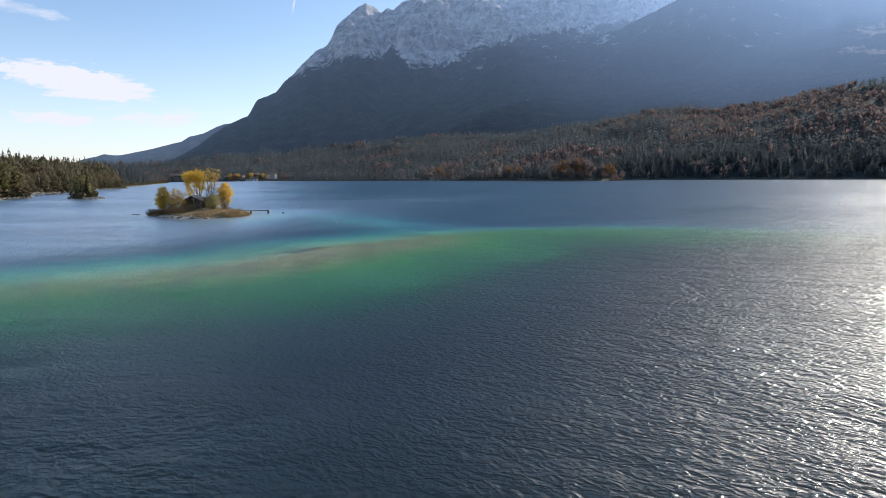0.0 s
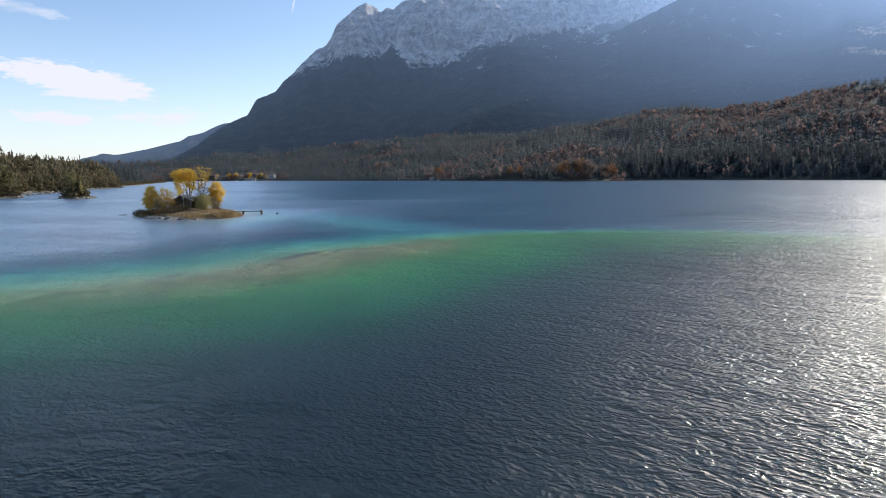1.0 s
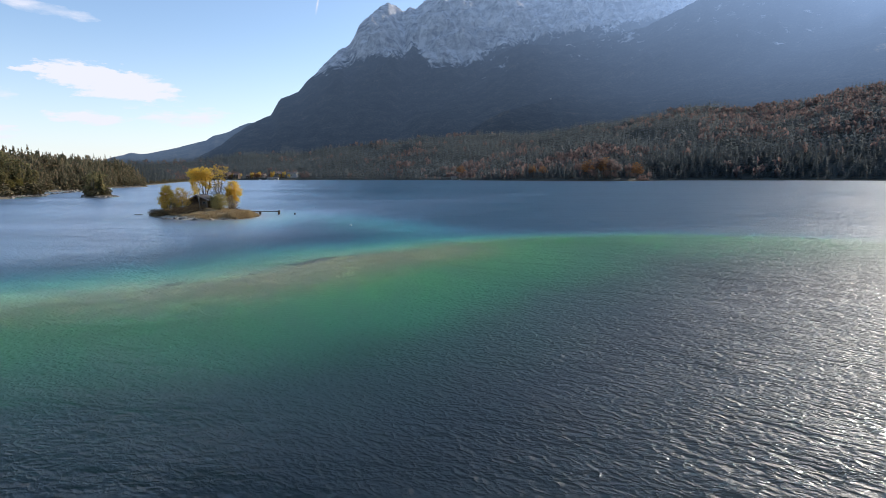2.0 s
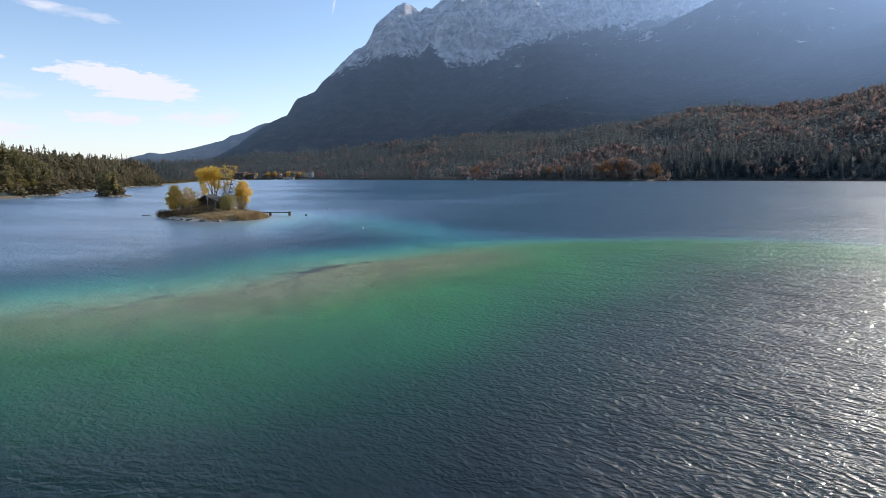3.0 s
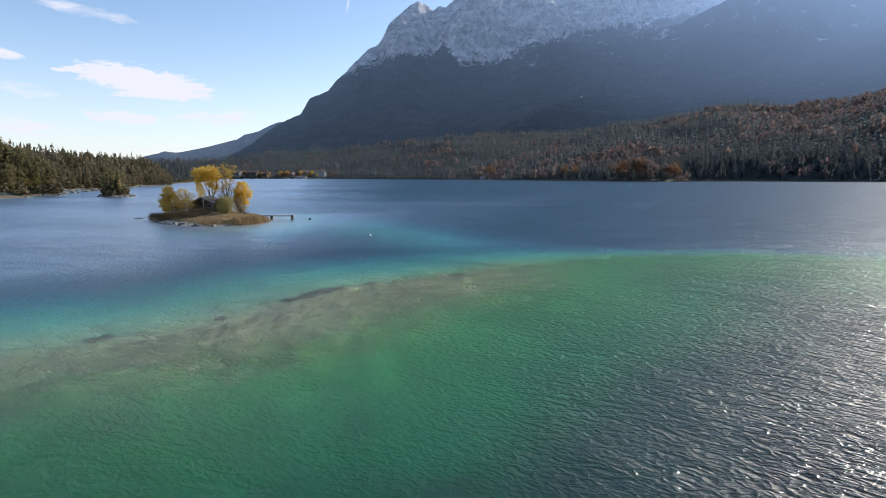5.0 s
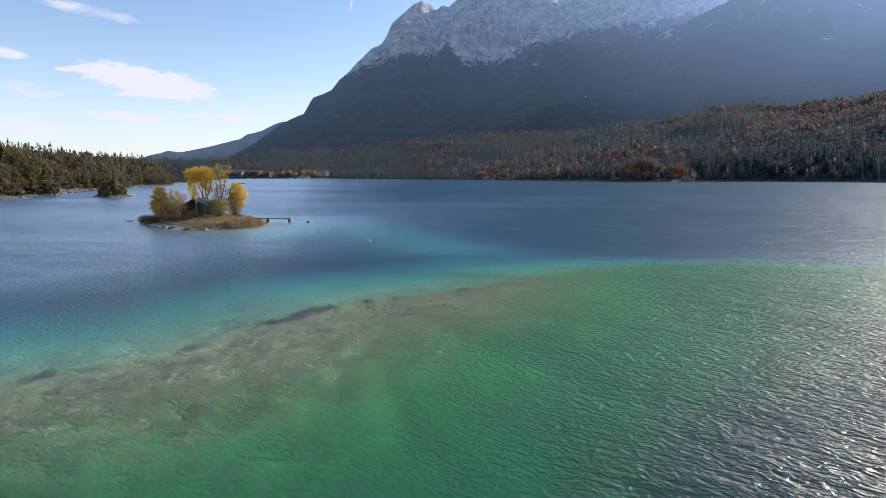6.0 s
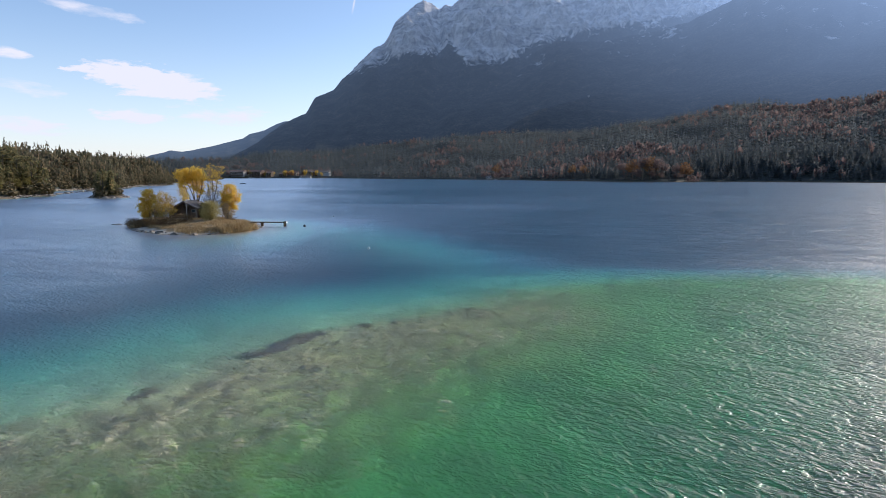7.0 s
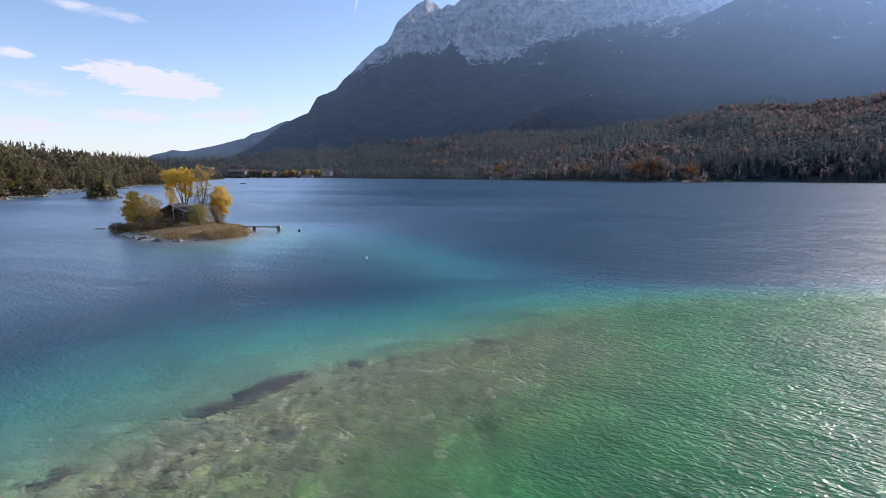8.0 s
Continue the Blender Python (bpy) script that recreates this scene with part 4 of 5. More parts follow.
def make_spruce(k):
    g = np.random.default_rng(100 + k)
    root = empty("spruce_tree", Matrix(), "dark green spruce on the rocky lake shore", "tree", "shore trees")
    bm = bmesh.new()
    bent_limb(bm, [(0, 0, -0.05), (0.004, 0, 0.4), (0, 0.003, 0.95)], 0.016, 0.003)
    part("trunk", bm, M_BARK, root)
    v, q, t = fan_crown(g, 16, (0.19, 0.23, 0.26)[k % 3], (0.06, 0.12, 0.18)[k % 3])
    link_mesh("crown", v, q, t, M_PINE, root)
    return root


def make_pine(k):
    g = np.random.default_rng(200 + k)
    root = empty("pine_tree", Matrix(), "bushy green pine with a bare lower trunk", "tree", "shore trees")
    bm = bmesh.new()
    bent_limb(bm, [(0, 0, -0.05), (0.01, 0, 0.3), (-0.01, 0.01, 0.6), (0.01, 0, 0.92)], 0.02, 0.004)
    blobs = []
    for i in range(9):
        z, a = 0.3 + 0.62 * i / 8, g.uniform(0, 6.28)
        reach = 0.16 * (1.1 - (i / 8) ** 2 * 0.75)
        p = (reach * math.cos(a), reach * math.sin(a), z)
        rod(bm, (0, 0, z - 0.06), p, 0.006, 0.003, 4)
        blobs.append((p, (0.13 * (1.15 - 0.5 * i / 8), 0.13 * (1.15 - 0.5 * i / 8), 0.085)))
    part("trunk", bm, M_BARK, root)
    v, q = leaf_cloud(g, blobs, 900, 0.026, 0.3)
    link_mesh("crown", v, q, None, M_PINE, root)
    return root


def make_broadleaf(k, material, label):
    g = np.random.default_rng(300 + k)
    root = empty("broadleaf_tree", Matrix(), label, "tree", "shore trees")
    bm = bmesh.new()
    bent_limb(bm, [(0, 0, -0.05), (0.01, 0, 0.35), (0, 0.01, 0.8)], 0.02, 0.006)
    blobs = [((0, 0, 0.72), (0.22, 0.22, 0.26))]
    for i in range(6):
        a = g.uniform(0, 6.28)
        p = (0.2 * math.cos(a), 0.2 * math.sin(a), g.uniform(0.3, 0.75))
        rod(bm, (0, 0, p[2] - 0.15), p, 0.008, 0.003, 4)
        blobs.append((p, (0.15, 0.15, 0.13)))
    part("trunk", bm, M_BARK, root)
    v, q = leaf_cloud(g, blobs, 1100, 0.028, 0.3)
    link_mesh("crown", v, q, None, material, root)
    return root


def plant_near():
    kinds = [make_spruce(0), make_spruce(1), make_spruce(2), make_pine(0), make_pine(1), make_broadleaf(0, M_OLIVE, "olive and ochre broadleaf tree at the water's edge"), make_broadleaf(1, M_RUST, "rust-brown autumn beech on the shore")]
    used = [False] * len(kinds)
    sel = np.nonzero(NEAR)[0]
    order = sel[np.argsort(D[sel])]
    ON_ISLET = signed_distance(X, Y, ISLET) > 0
    for i in order[:330]:
        g = random.random()
        k = (6 if g > 0.96 else 5 if g > 0.88 else 3 + (g > 0.5) if g > 0.25 else int(g * 12) % 3)
        if D[i] < 7 and g > 0.6:
            k = 5 if g < 0.93 else 6
        if ON_ISLET[i]:
            k = (3, 0, 4, 1, 5)[i % 5]
        h = TALL[i] * (0.45 if k >= 5 else 1.0)
        m = Matrix.Translation((X[i], Y[i], Z[i] - 0.2)) @ Matrix.Rotation(random.uniform(0, 6.28), 4, "Z") @ Matrix.Diagonal((h * random.uniform(0.85, 1.2), h * random.uniform(0.85, 1.2), h, 1))
        if used[k]:
            copy_thing(kinds[k], m @ Matrix.Diagonal([1 / c for c in kinds[k].scale] + [1]))
        else:
            kinds[k].matrix_basis, used[k] = m, True
    rest = order[330:]
    if len(rest):
        firs, pines = rest[::2], rest[1::2]
        scatter("headland_wood", BOUGHS, PL[firs], TALL[firs], TALL[firs] * 0.19, rng, M_NEEDLE, "spruces further back on the wooded headland", "forest")
        scatter("headland_pines", PUFFS, PL[pines], TALL[pines] * 0.9, TALL[pines] * 0.2, rng, M_NEEDLE, "pines further back on the wooded headland", "forest")


plant_near()


def plant_tip():
    """Tall autumn trees on the far shore's gravel tip, and one red beech by the boathouse."""
    gold, rust = make_broadleaf(4, M_HAZY_AUTUMN, "tall ochre autumn tree on the gravel tip"), make_broadleaf(5, M_RUST, "red-brown beech on the far shore")
    yellow = make_broadleaf(6, M_GOLD, "golden autumn tree between the lakeside houses")
    rows = ((gold, 236, 781, 22), (rust, 229, 784, 24), (gold, 221, 788, 20), (gold, 196, 786, 27), (rust, 188, 790, 29), (gold, 180, 792, 30), (rust, 170, 800, 26), (gold, 205, 790, 20), (rust, 2, 1042, 22), (rust, 108, 892, 19), (rust, 122, 880, 18), (gold, 160, 815, 22))
    g = np.random.default_rng(5)
    for i in range(26):
        x, back = g.uniform(-600, -385), g.uniform(8, 34)
        rows += (((gold, yellow, rust, yellow)[i % 4], x, 1296 + 0.03 * (x + 480) + back, g.uniform(9, 17)),)
    first = set()
    for kind, x, y, h in rows:
        z = float(ground_heights(np.array([float(x)]), np.array([float(y)]))[0][0])
        m = Matrix.Translation((x, y, z - 0.3)) @ Matrix.Rotation(random.uniform(0, 6.28), 4, "Z") @ Matrix.Diagonal((h * 1.05, h * 1.05, h, 1))
        if kind.name in first:
            copy_thing(kind, m @ Matrix.Diagonal([1 / c for c in kind.scale] + [1]))
        else:
            kind.matrix_basis = m
            first.add(kind.name)


plant_tip()


# ---- the small island ----
def island_height(x, y):
    k = signed_distance(x, y, ISLAND) + 1.1 * (fbm(x / 2.5, y / 2.5, 3, 21) - 0.5)
    up = np.interp(k, (-14, -6, -2, 0, 1.2, 3, 6, 11), (-9.5, -2.6, -0.8, 0.0, 0.3, 0.75, 1.3, 1.75))
    return up + 0.18 * (fbm(x / 0.9, y / 0.9, 3, 22) - 0.5) * np.clip(k + 0.5, 0, 1)


def ground_at(x, y):
    return float(island_height(np.array([float(x)]), np.array([float(y)]))[0])


def island_material():
    m, n, l, b = shader("island_soil")
    pos = position(n, l)
    g = n.new("ShaderNodeNewGeometry")
    sp = n.new("ShaderNodeSeparateXYZ")
    l.new(g.outputs["Position"], sp.inputs[0])
    fine, mid = add_noise(n, l, 5, 5, 0.65, pos), add_noise(n, l, 0.5, 4, 0.6, pos)
    sand = add_ramp(n, l, fine, ((0.3, (0.28, 0.245, 0.19)), (0.7, (0.56, 0.51, 0.42))))
    soil = add_ramp(n, l, fine, ((0.3, (0.10, 0.07, 0.035)), (0.7, (0.30, 0.22, 0.11))))
    k = add_math(n, l, "DIVIDE", add_math(n, l, "SUBTRACT", add_math(n, l, "ADD", sp.outputs[2], mid), 0.86), 0.2, True)
    # below water: brown wet soil, with the water's blue depth tint painted in
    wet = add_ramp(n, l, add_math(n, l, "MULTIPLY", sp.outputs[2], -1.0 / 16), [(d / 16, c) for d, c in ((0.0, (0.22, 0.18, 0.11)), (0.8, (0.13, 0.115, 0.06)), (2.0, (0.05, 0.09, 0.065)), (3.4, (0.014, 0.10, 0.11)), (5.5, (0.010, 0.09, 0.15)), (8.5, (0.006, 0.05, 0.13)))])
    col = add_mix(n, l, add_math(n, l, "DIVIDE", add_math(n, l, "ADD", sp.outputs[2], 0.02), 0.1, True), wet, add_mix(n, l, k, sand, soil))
    l.new(col, b.inputs["Base Color"])
    b.inputs["Roughness"].default_value = 0.95
    add_bump(n, l, fine, 0.7, 0.06, b)
    return m


def build_island():
    xs, ys = np.arange(-96, -34, 0.45), np.arange(128, 190, 0.45)
    x, y = np.meshgrid(xs, ys)
    z = island_height(x, y)
    na = len(xs)
    i, j = np.arange(len(ys) - 1)[:, None] * na, np.arange(na - 1)[None, :]
    q = np.stack([i + j, i + j + 1, i + na + j + 1, i + na + j], -1).reshape(-1, 4)
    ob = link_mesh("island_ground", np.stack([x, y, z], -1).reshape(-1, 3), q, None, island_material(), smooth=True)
    tagged(ob, "low sandy island with dry grass and soil", "island", kind="structure")


build_island()


def boulder_mesh(k):
    g = np.random.default_rng(400 + k)
    bm = bmesh.new()
    bmesh.ops.create_icosphere(bm, subdivisions=2, radius=1.0)
    for v in bm.verts:
        n = noise.noise(Vector(v.co) * 1.1 + Vector((k * 7.1, 0, 0)))
        v.co *= 0.85 + 0.45 * n
        v.co.z = max(v.co.z, -0.55)
        v.co.x *= 1.0 + 0.3 * g.random()
    me = bpy.data.meshes.new("boulder")
    bm.to_mesh(me)
    bm.free()
    me.materials.append(M_WETSTONE if k >= 6 else M_STONE)
    return me


BOULDERS = [boulder_mesh(k) for k in range(12)]


def put_boulder(x, y, z, s, label, group, dark=False):
    ob = new("boulder", BOULDERS[random.randrange(6) + (6 if dark else 0)])
    ob.matrix_world = Matrix.Translation((x, y, z)) @ Euler((0, 0, random.uniform(0, 6.28))).to_matrix().to_4x4() @ Matrix.Diagonal((s * random.uniform(0.8, 1.4), s * random.uniform(0.8, 1.2), s * random.uniform(0.5, 0.85), 1))
    tagged(ob, label, "stone", group)


def along(poly, step):
    for (ax, ay), (bx, by) in zip(poly, poly[1:] + poly[:1]):
        n = max(1, int(math.hypot(bx - ax, by - ay) / step))
        for i in range(n):
            t = (i + random.random()) / n
            yield ax + (bx - ax) * t, ay + (by - ay) * t


for sx, sy in along(ISLAND, 0.9):
    if sy < 160 and random.random() < 0.8:
        sx, sy = sx + random.uniform(-0.8, 1.2) * 0.6, sy + random.uniform(-0.7, 0.9)
        put_boulder(sx, sy, ground_at(sx, sy) + 0.02, random.choice((0.18, 0.26, 0.36, 0.5, 0.65)), *random.choice((("weathered grey stone at the island's edge", "island stones"), ("dark brown wet stone at the island's edge", "island stones", True))))
put_boulder(-83.6, 163.5, -0.05, 0.5, "dark wet stone just above the water", "island stones", True)
put_boulder(-82.2, 163.0, -0.05, 0.6, "dark wet stone just above the water", "island stones", True)

# ---- shore stones of headland and islet ----
for sx, sy in along(ISLET, 1.9):
    if sy < 330:
        put_boulder(sx + random.uniform(-1, 1), sy + random.uniform(-0.5, 1.5), 0.15, random.choice((0.4, 0.6, 0.9, 1.3)), "pale limestone boulder on the islet's shore", "islet boulders")
for sx, sy in along(LAKE[:11] + ((-330, 600.5),), 3.2):
    if sx > -335:
        put_boulder(sx - random.uniform(-0.5, 2.5), sy + random.uniform(-1, 2), 0.25, random.choice((0.4, 0.6, 0.9, 1.2)), "pale limestone boulder on the wooded shore", "shore boulders")


def shore_rubble(per_metre):
    """Pale broken stones in a narrow band along the wooded shore and the islet."""
    g = np.random.default_rng(61)
    bm = bmesh.new()
    bmesh.ops.create_icosphere(bm, subdivisions=1, radius=1.0)
    base = np.array([v.co[:] for v in bm.verts])
    tri = np.array([[v.index for v in f.verts] for f in bm.faces])
    bm.free()
    pts = []
    for poly in (LAKE[:11], ISLET):
        for (ax, ay), (bx, by) in zip(poly, poly[1:]):
            n = int(math.hypot(bx - ax, by - ay) * per_metre)
            f, o = g.uniform(0, 1, n), np.abs(g.normal(0, 1.3, n)) - 0.5
            k = math.hypot(bx - ax, by - ay) * (1 if poly is not ISLET else -1)
            pts.append(np.stack([ax + (bx - ax) * f - (by - ay) / k * o, ay + (by - ay) * f + (bx - ax) / k * o], -1))
    p = np.concatenate(pts)
    z, _ = ground_heights(p[:, 0], p[:, 1])
    s = g.uniform(0.15, 0.5, len(p))
    v = base[None] * (1 + g.uniform(-0.3, 0.3, (len(p), len(base), 1))) * s[:, None, None] * g.uniform([0.8, 0.8, 0.5], [1.5, 1.3, 0.9], (len(p), 3))[:, None, :]
    v = v + np.column_stack([p, np.maximum(z, -0.1) + 0.05])[:, None, :]
    t = tri[None] + (np.arange(len(p)) * len(base))[:, None, None]
    tagged(link_mesh("shore_rubble", v.reshape(-1, 3), None, t.reshape(-1, 3), M_RUBBLE), "pale broken limestone along the wooded shore", "stones", kind="stuff")


shore_rubble(4.0)


def branch_out(g, limbs, blobs, tips):
    """Grow twigs from the limbs to tips inside rounded masses: rows of start, end and thickness, and the tips."""
    nodes = [Vector(p[i]).lerp(Vector(p[i + 1]), f) for p in limbs for i in range(len(p) - 1) for f in (0.35, 0.7, 1.0) if i > 0 or f > 0.6]
    weights = np.array([h[0] * h[1] * h[2] for c, h in blobs]) ** 0.75
    share = np.maximum(4, (weights / weights.sum() * tips).astype(int))
    ends = []
    for (c, h), k in zip(blobs, share):
        u = g.normal(size=(k, 3))
        u /= np.linalg.norm(u, axis=1)[:, None]
        u *= (g.uniform(0.12, 1.0, k) ** 0.45)[:, None]
        ends += [Vector(np.array(c) + row * np.array(h)) for row in u]
    ends.sort(key=lambda p: min((p - q).length_squared for q in nodes))
    twigs = []
    for p in ends:
        near = min(nodes, key=lambda q: (p - q).length + 0.7 * max(0.0, q.z - p.z + 0.2))
        mid = near.lerp(p, 0.55) + Vector((g.uniform(-0.12, 0.12), g.uniform(-0.12, 0.12), 0.1)) * (p - near).length
        twigs += [(near, mid), (mid, p)]
        nodes += [mid, p]
    return twigs, ends


def leaves_round(g, ends, count, size, spread, droop=0.3):
    """Leaf faces hanging in loose tufts round the twig tips."""
    e = np.array([p[:] for p in ends])
    full = g.uniform(0.2, 1.0, len(e)) ** 1.3
    pick = g.choice(len(e), count, p=full / full.sum())
    pts = e[pick] + g.normal(0, 1, (count, 3)) * (spread * g.uniform(0.5, 1.3, len(e)))[pick][:, None] * [1, 1, 0.8]
    pts[:, 2] -= droop * spread * np.abs(g.normal(0, 1, count))
    e1 = g.normal(size=(count, 3))
    e1 /= np.linalg.norm(e1, axis=1)[:, None]
    e2 = np.cross(e1, g.normal(size=(count, 3)))
    e2 /= np.linalg.norm(e2, axis=1)[:, None]
    k = (size * g.uniform(0.6, 1.4, count))[:, None]
    v = np.stack([pts - e1 * k, pts - e2 * k * 0.6, pts + e1 * k, pts + e2 * k * 0.6], 1).reshape(-1, 3)
    return v, np.arange(count * 4).reshape(-1, 4)


def twig_mesh(bm, twigs, r1, r2):
    for a, b in twigs:
        if (b - a).length > 0.02:
            rod(bm, a, b, r1, r2, 3)


def island_tree(name, label, base, limbs, blobs, count, size, material, seed, bark=M_BARK, trunk_r=0.14, tips=170, spread=0.3):
    g = np.random.default_rng(seed)
    bx, by = base
    root = empty(name, pose(bx, by, ground_at(bx, by) - 0.1), label, "tree", "island trees")
    bm = bmesh.new()
    for pts in limbs:
        bent_limb(bm, pts, trunk_r, trunk_r * 0.35)
    twigs, ends = branch_out(g, limbs, blobs, tips)
    twig_mesh(bm, twigs, 0.035, 0.018)
    part("trunk", bm, bark, root)
    v, q = leaves_round(g, ends, count, size, spread)
    link_mesh("crown", v, q, None, material, root)
    return root


island_tree("willow_tree", "bright yellow autumn willow on the island's shore", (-73.2, 160),
            [[(0, 0, 0), (-0.2, 0, 1.8), (-0.3, 0.1, 4.2)], [(0, 0, 0.3), (0.5, 0, 1.9), (0.7, 0.2, 3.6)], [(0, 0, 0.2), (-0.8, 0.2, 1.4), (-1.3, 0, 2.8)]],
            [((-0.4, 0, 4.9), (1.5, 1.5, 2.0)), ((-1.1, 0, 3.2), (1.4, 1.4, 1.7)), ((0.6, 0.2, 4.0), (1.2, 1.3, 1.9)), ((-0.1, 0, 6.2), (0.9, 0.9, 0.9)), ((-0.3, 0, 1.9), (1.4, 1.3, 1.1))], 9500, 0.10, M_YELLOW, 1, tips=190, spread=0.26)
island_tree("willow_tree", "thinning golden willow beside the hut", (-68.4, 157.5),
            [[(0, 0, 0), (0.1, 0, 2), (-0.3, 0, 4.4)], [(0, 0, 0.5), (0.9, 0, 2.4), (1.2, 0.1, 4)], [(0, 0, 0.5), (-0.9, 0.2, 2.2), (-1.3, 0.2, 4.2)]],
            [((-0.4, 0, 4.6), (1.6, 1.5, 1.7)), ((1.1, 0, 3.9), (1.4, 1.3, 1.6)), ((-1.5, 0.2, 3.6), (1.2, 1.2, 1.7)), ((0.3, 0, 2.3), (2.0, 1.4, 1.2)), ((-1.6, 0.4, 2.0), (1.2, 1.0, 1.2))], 5200, 0.085, M_GOLD, 2, M_PALEBARK, 0.09, tips=230, spread=0.24)
island_tree("poplar_tree", "tall yellow poplar with dark trunks behind the hut", (-65.6, 164.5),
            [[(0, 0, 0), (0.15, 0, 4), (0.3, 0, 9.5)], [(0.1, 0, 1.5), (-0.9, 0.2, 5.0), (-2.4, 0.2, 8.4)], [(0.1, 0, 2.5), (1.2, 0, 6.0), (1.9, 0, 9.6)], [(0.1, 0, 1.0), (-0.6, 0.3, 4.5), (-1.0, 0.3, 9.0)], [(0.1, 0, 0.8), (-1.6, 0.4, 4.0), (-3.0, 0.3, 7.5)]],
            [((-2.9, 0, 9.0), (1.7, 1.5, 1.2)), ((-1.2, 0, 9.5), (1.9, 1.6, 1.3)), ((0.5, 0, 9.0), (1.9, 1.6, 1.6)), ((-1.4, 0, 7.6), (2.2, 1.6, 1.5)), ((0.4, 0, 7.2), (1.7, 1.5, 1.5)), ((-2.9, 0, 7.0), (1.2, 1.2, 1.2)), ((-2.6, 0, 5.0), (1.0, 1.0, 1.6)), ((0.6, 0, 5.6), (1.2, 1.0, 1.2))], 11500, 0.105, M_YELLOW, 3, M_BARK, 0.14, tips=260, spread=0.28)
island_tree("poplar_tree", "half-bare poplar with pale ochre leaf tufts", (-62.6, 165.5),
            [[(0, 0, 0), (0.1, 0, 4), (0.2, 0, 9.6)], [(0, 0, 3), (0.9, 0, 6), (1.6, 0.1, 9.6)], [(0, 0, 2.5), (-0.7, 0, 5), (-0.9, 0, 9.8)]],
            [((1.6, 0, 9.8), (1.5, 1.1, 1.3)), ((0.0, 0, 9.6), (1.6, 1.2, 1.6)), ((-0.6, 0, 6.8), (1.3, 1.2, 1.9)), ((1.0, 0, 7.0), (1.2, 1.1, 1.9)), ((-0.4, 0, 11.0), (0.9, 0.6, 0.7))], 2300, 0.095, M_GOLD, 4, M_BARK, 0.13, tips=150, spread=0.2)
island_tree("willow_tree", "rounded golden willow near the jetty", (-59.6, 164.8),
            [[(0, 0, 0), (0.3, 0, 2), (0.9, 0, 4.4)], [(0, 0, 0.4), (-0.6, 0, 2.4), (-0.9, 0, 4.4)], [(0, 0, 0.4), (0.9, 0.3, 2.2), (1.9, 0.2, 3.8)]],
            [((0.9, 0, 5.4), (1.9, 1.7, 1.9)), ((2.0, 0, 4.2), (1.4, 1.5, 1.9)), ((0.6, 0, 3.6), (1.7, 1.6, 1.8)), ((1.3, 0, 6.7), (1.1, 1.0, 0.8)), ((1.6, 0, 2.4), (1.2, 1.2, 1.0))], 10500, 0.10, M_YELLOW, 5, tips=220, spread=0.27)
island_tree("bare_tree", "grey-brown leafless shrub-like tree behind the hut", (-61.8, 163.2),
            [[(0, 0, 0), (0.2, 0, 2), (0.6, 0, 5.2)], [(0, 0, 0.4), (-0.8, 0, 2.4), (-1.1, 0, 4.8)], [(0, 0, 0.4), (0.9, 0, 2.5), (1.5, 0, 4.6)]],
            [((0.4, 0, 4.8), (1.8, 1.4, 2.1)), ((-0.9, 0, 3.9), (1.4, 1.2, 1.8)), ((0.9, 0, 3.0), (1.6, 1.2, 1.7))], 1500, 0.07, M_BROWN, 6, M_PALEBARK, 0.07, tips=420, spread=0.25)
island_tree("birch_tree", "slim pale birch in front of the hut's corner", (-64.6, 158.6),
            [[(0, 0, 0), (-0.1, 0, 2.5), (-0.75, 0, 6.2)], [(-0.1, 0, 2.4), (0.2, 0, 4.0), (0.3, 0, 5.6)]],
            [((-0.7, 0, 5.6), (0.9, 0.9, 1.3)), ((0.2, 0, 5.0), (0.7, 0.8, 1.0))], 500, 0.085, M_GOLD, 7, M_PALEBARK, 0.075, tips=50, spread=0.22)


def shrub(name, label, base, blobs, count, size, material, seed):
    g = np.random.default_rng(seed)
    root = empty(name, pose(base[0], base[1], ground_at(*base) - 0.08), label, "shrub", "island shrubs")
    bm = bmesh.new()
    for c, h in blobs:
        for i in range(9):
            e = Vector(c) + Vector((g.uniform(-0.9, 0.9) * h[0], g.uniform(-0.9, 0.9) * h[1], g.uniform(-0.2, 0.95) * h[2]))
            bent_limb(bm, [(g.uniform(-0.2, 0.2), g.uniform(-0.2, 0.2), 0), (Vector(e) * 0.55 + Vector((0, 0, 0.1))), e], 0.025, 0.006, 4)
    part("stem", bm, M_BARK, root)
    v, q = leaf_cloud(g, blobs, count, size, 0.16)
    link_mesh("foliage", v, q, None, material, root)


shrub("willow_shrub", "olive-yellow rounded willow shrub before the hut", (-58.6, 156.4), [((0, 0, 2.0), (1.9, 1.6, 1.7)), ((0.2, 0, 3.1), (1.4, 1.2, 0.9)), ((-0.7, 0, 1.3), (1.3, 1.1, 1.1))], 11000, 0.06, M_STRAW, 11)
for sh in ((-76.0, 158.6), (-74.2, 156.6), (-71.6, 154.6), (-69.4, 153.4), (-67.2, 152.6), (-65.0, 152.0), (-63.2, 154.4)):
    shrub("bramble_shrub", "dark brown withered undergrowth below the trees", sh, [((0, 0, 0.85), (1.8, 1.1, 1.0)), ((0.9, 0.2, 0.7), (1.2, 0.9, 0.7))], 1700, 0.07, M_BROWN, int(-sh[0] * 10))
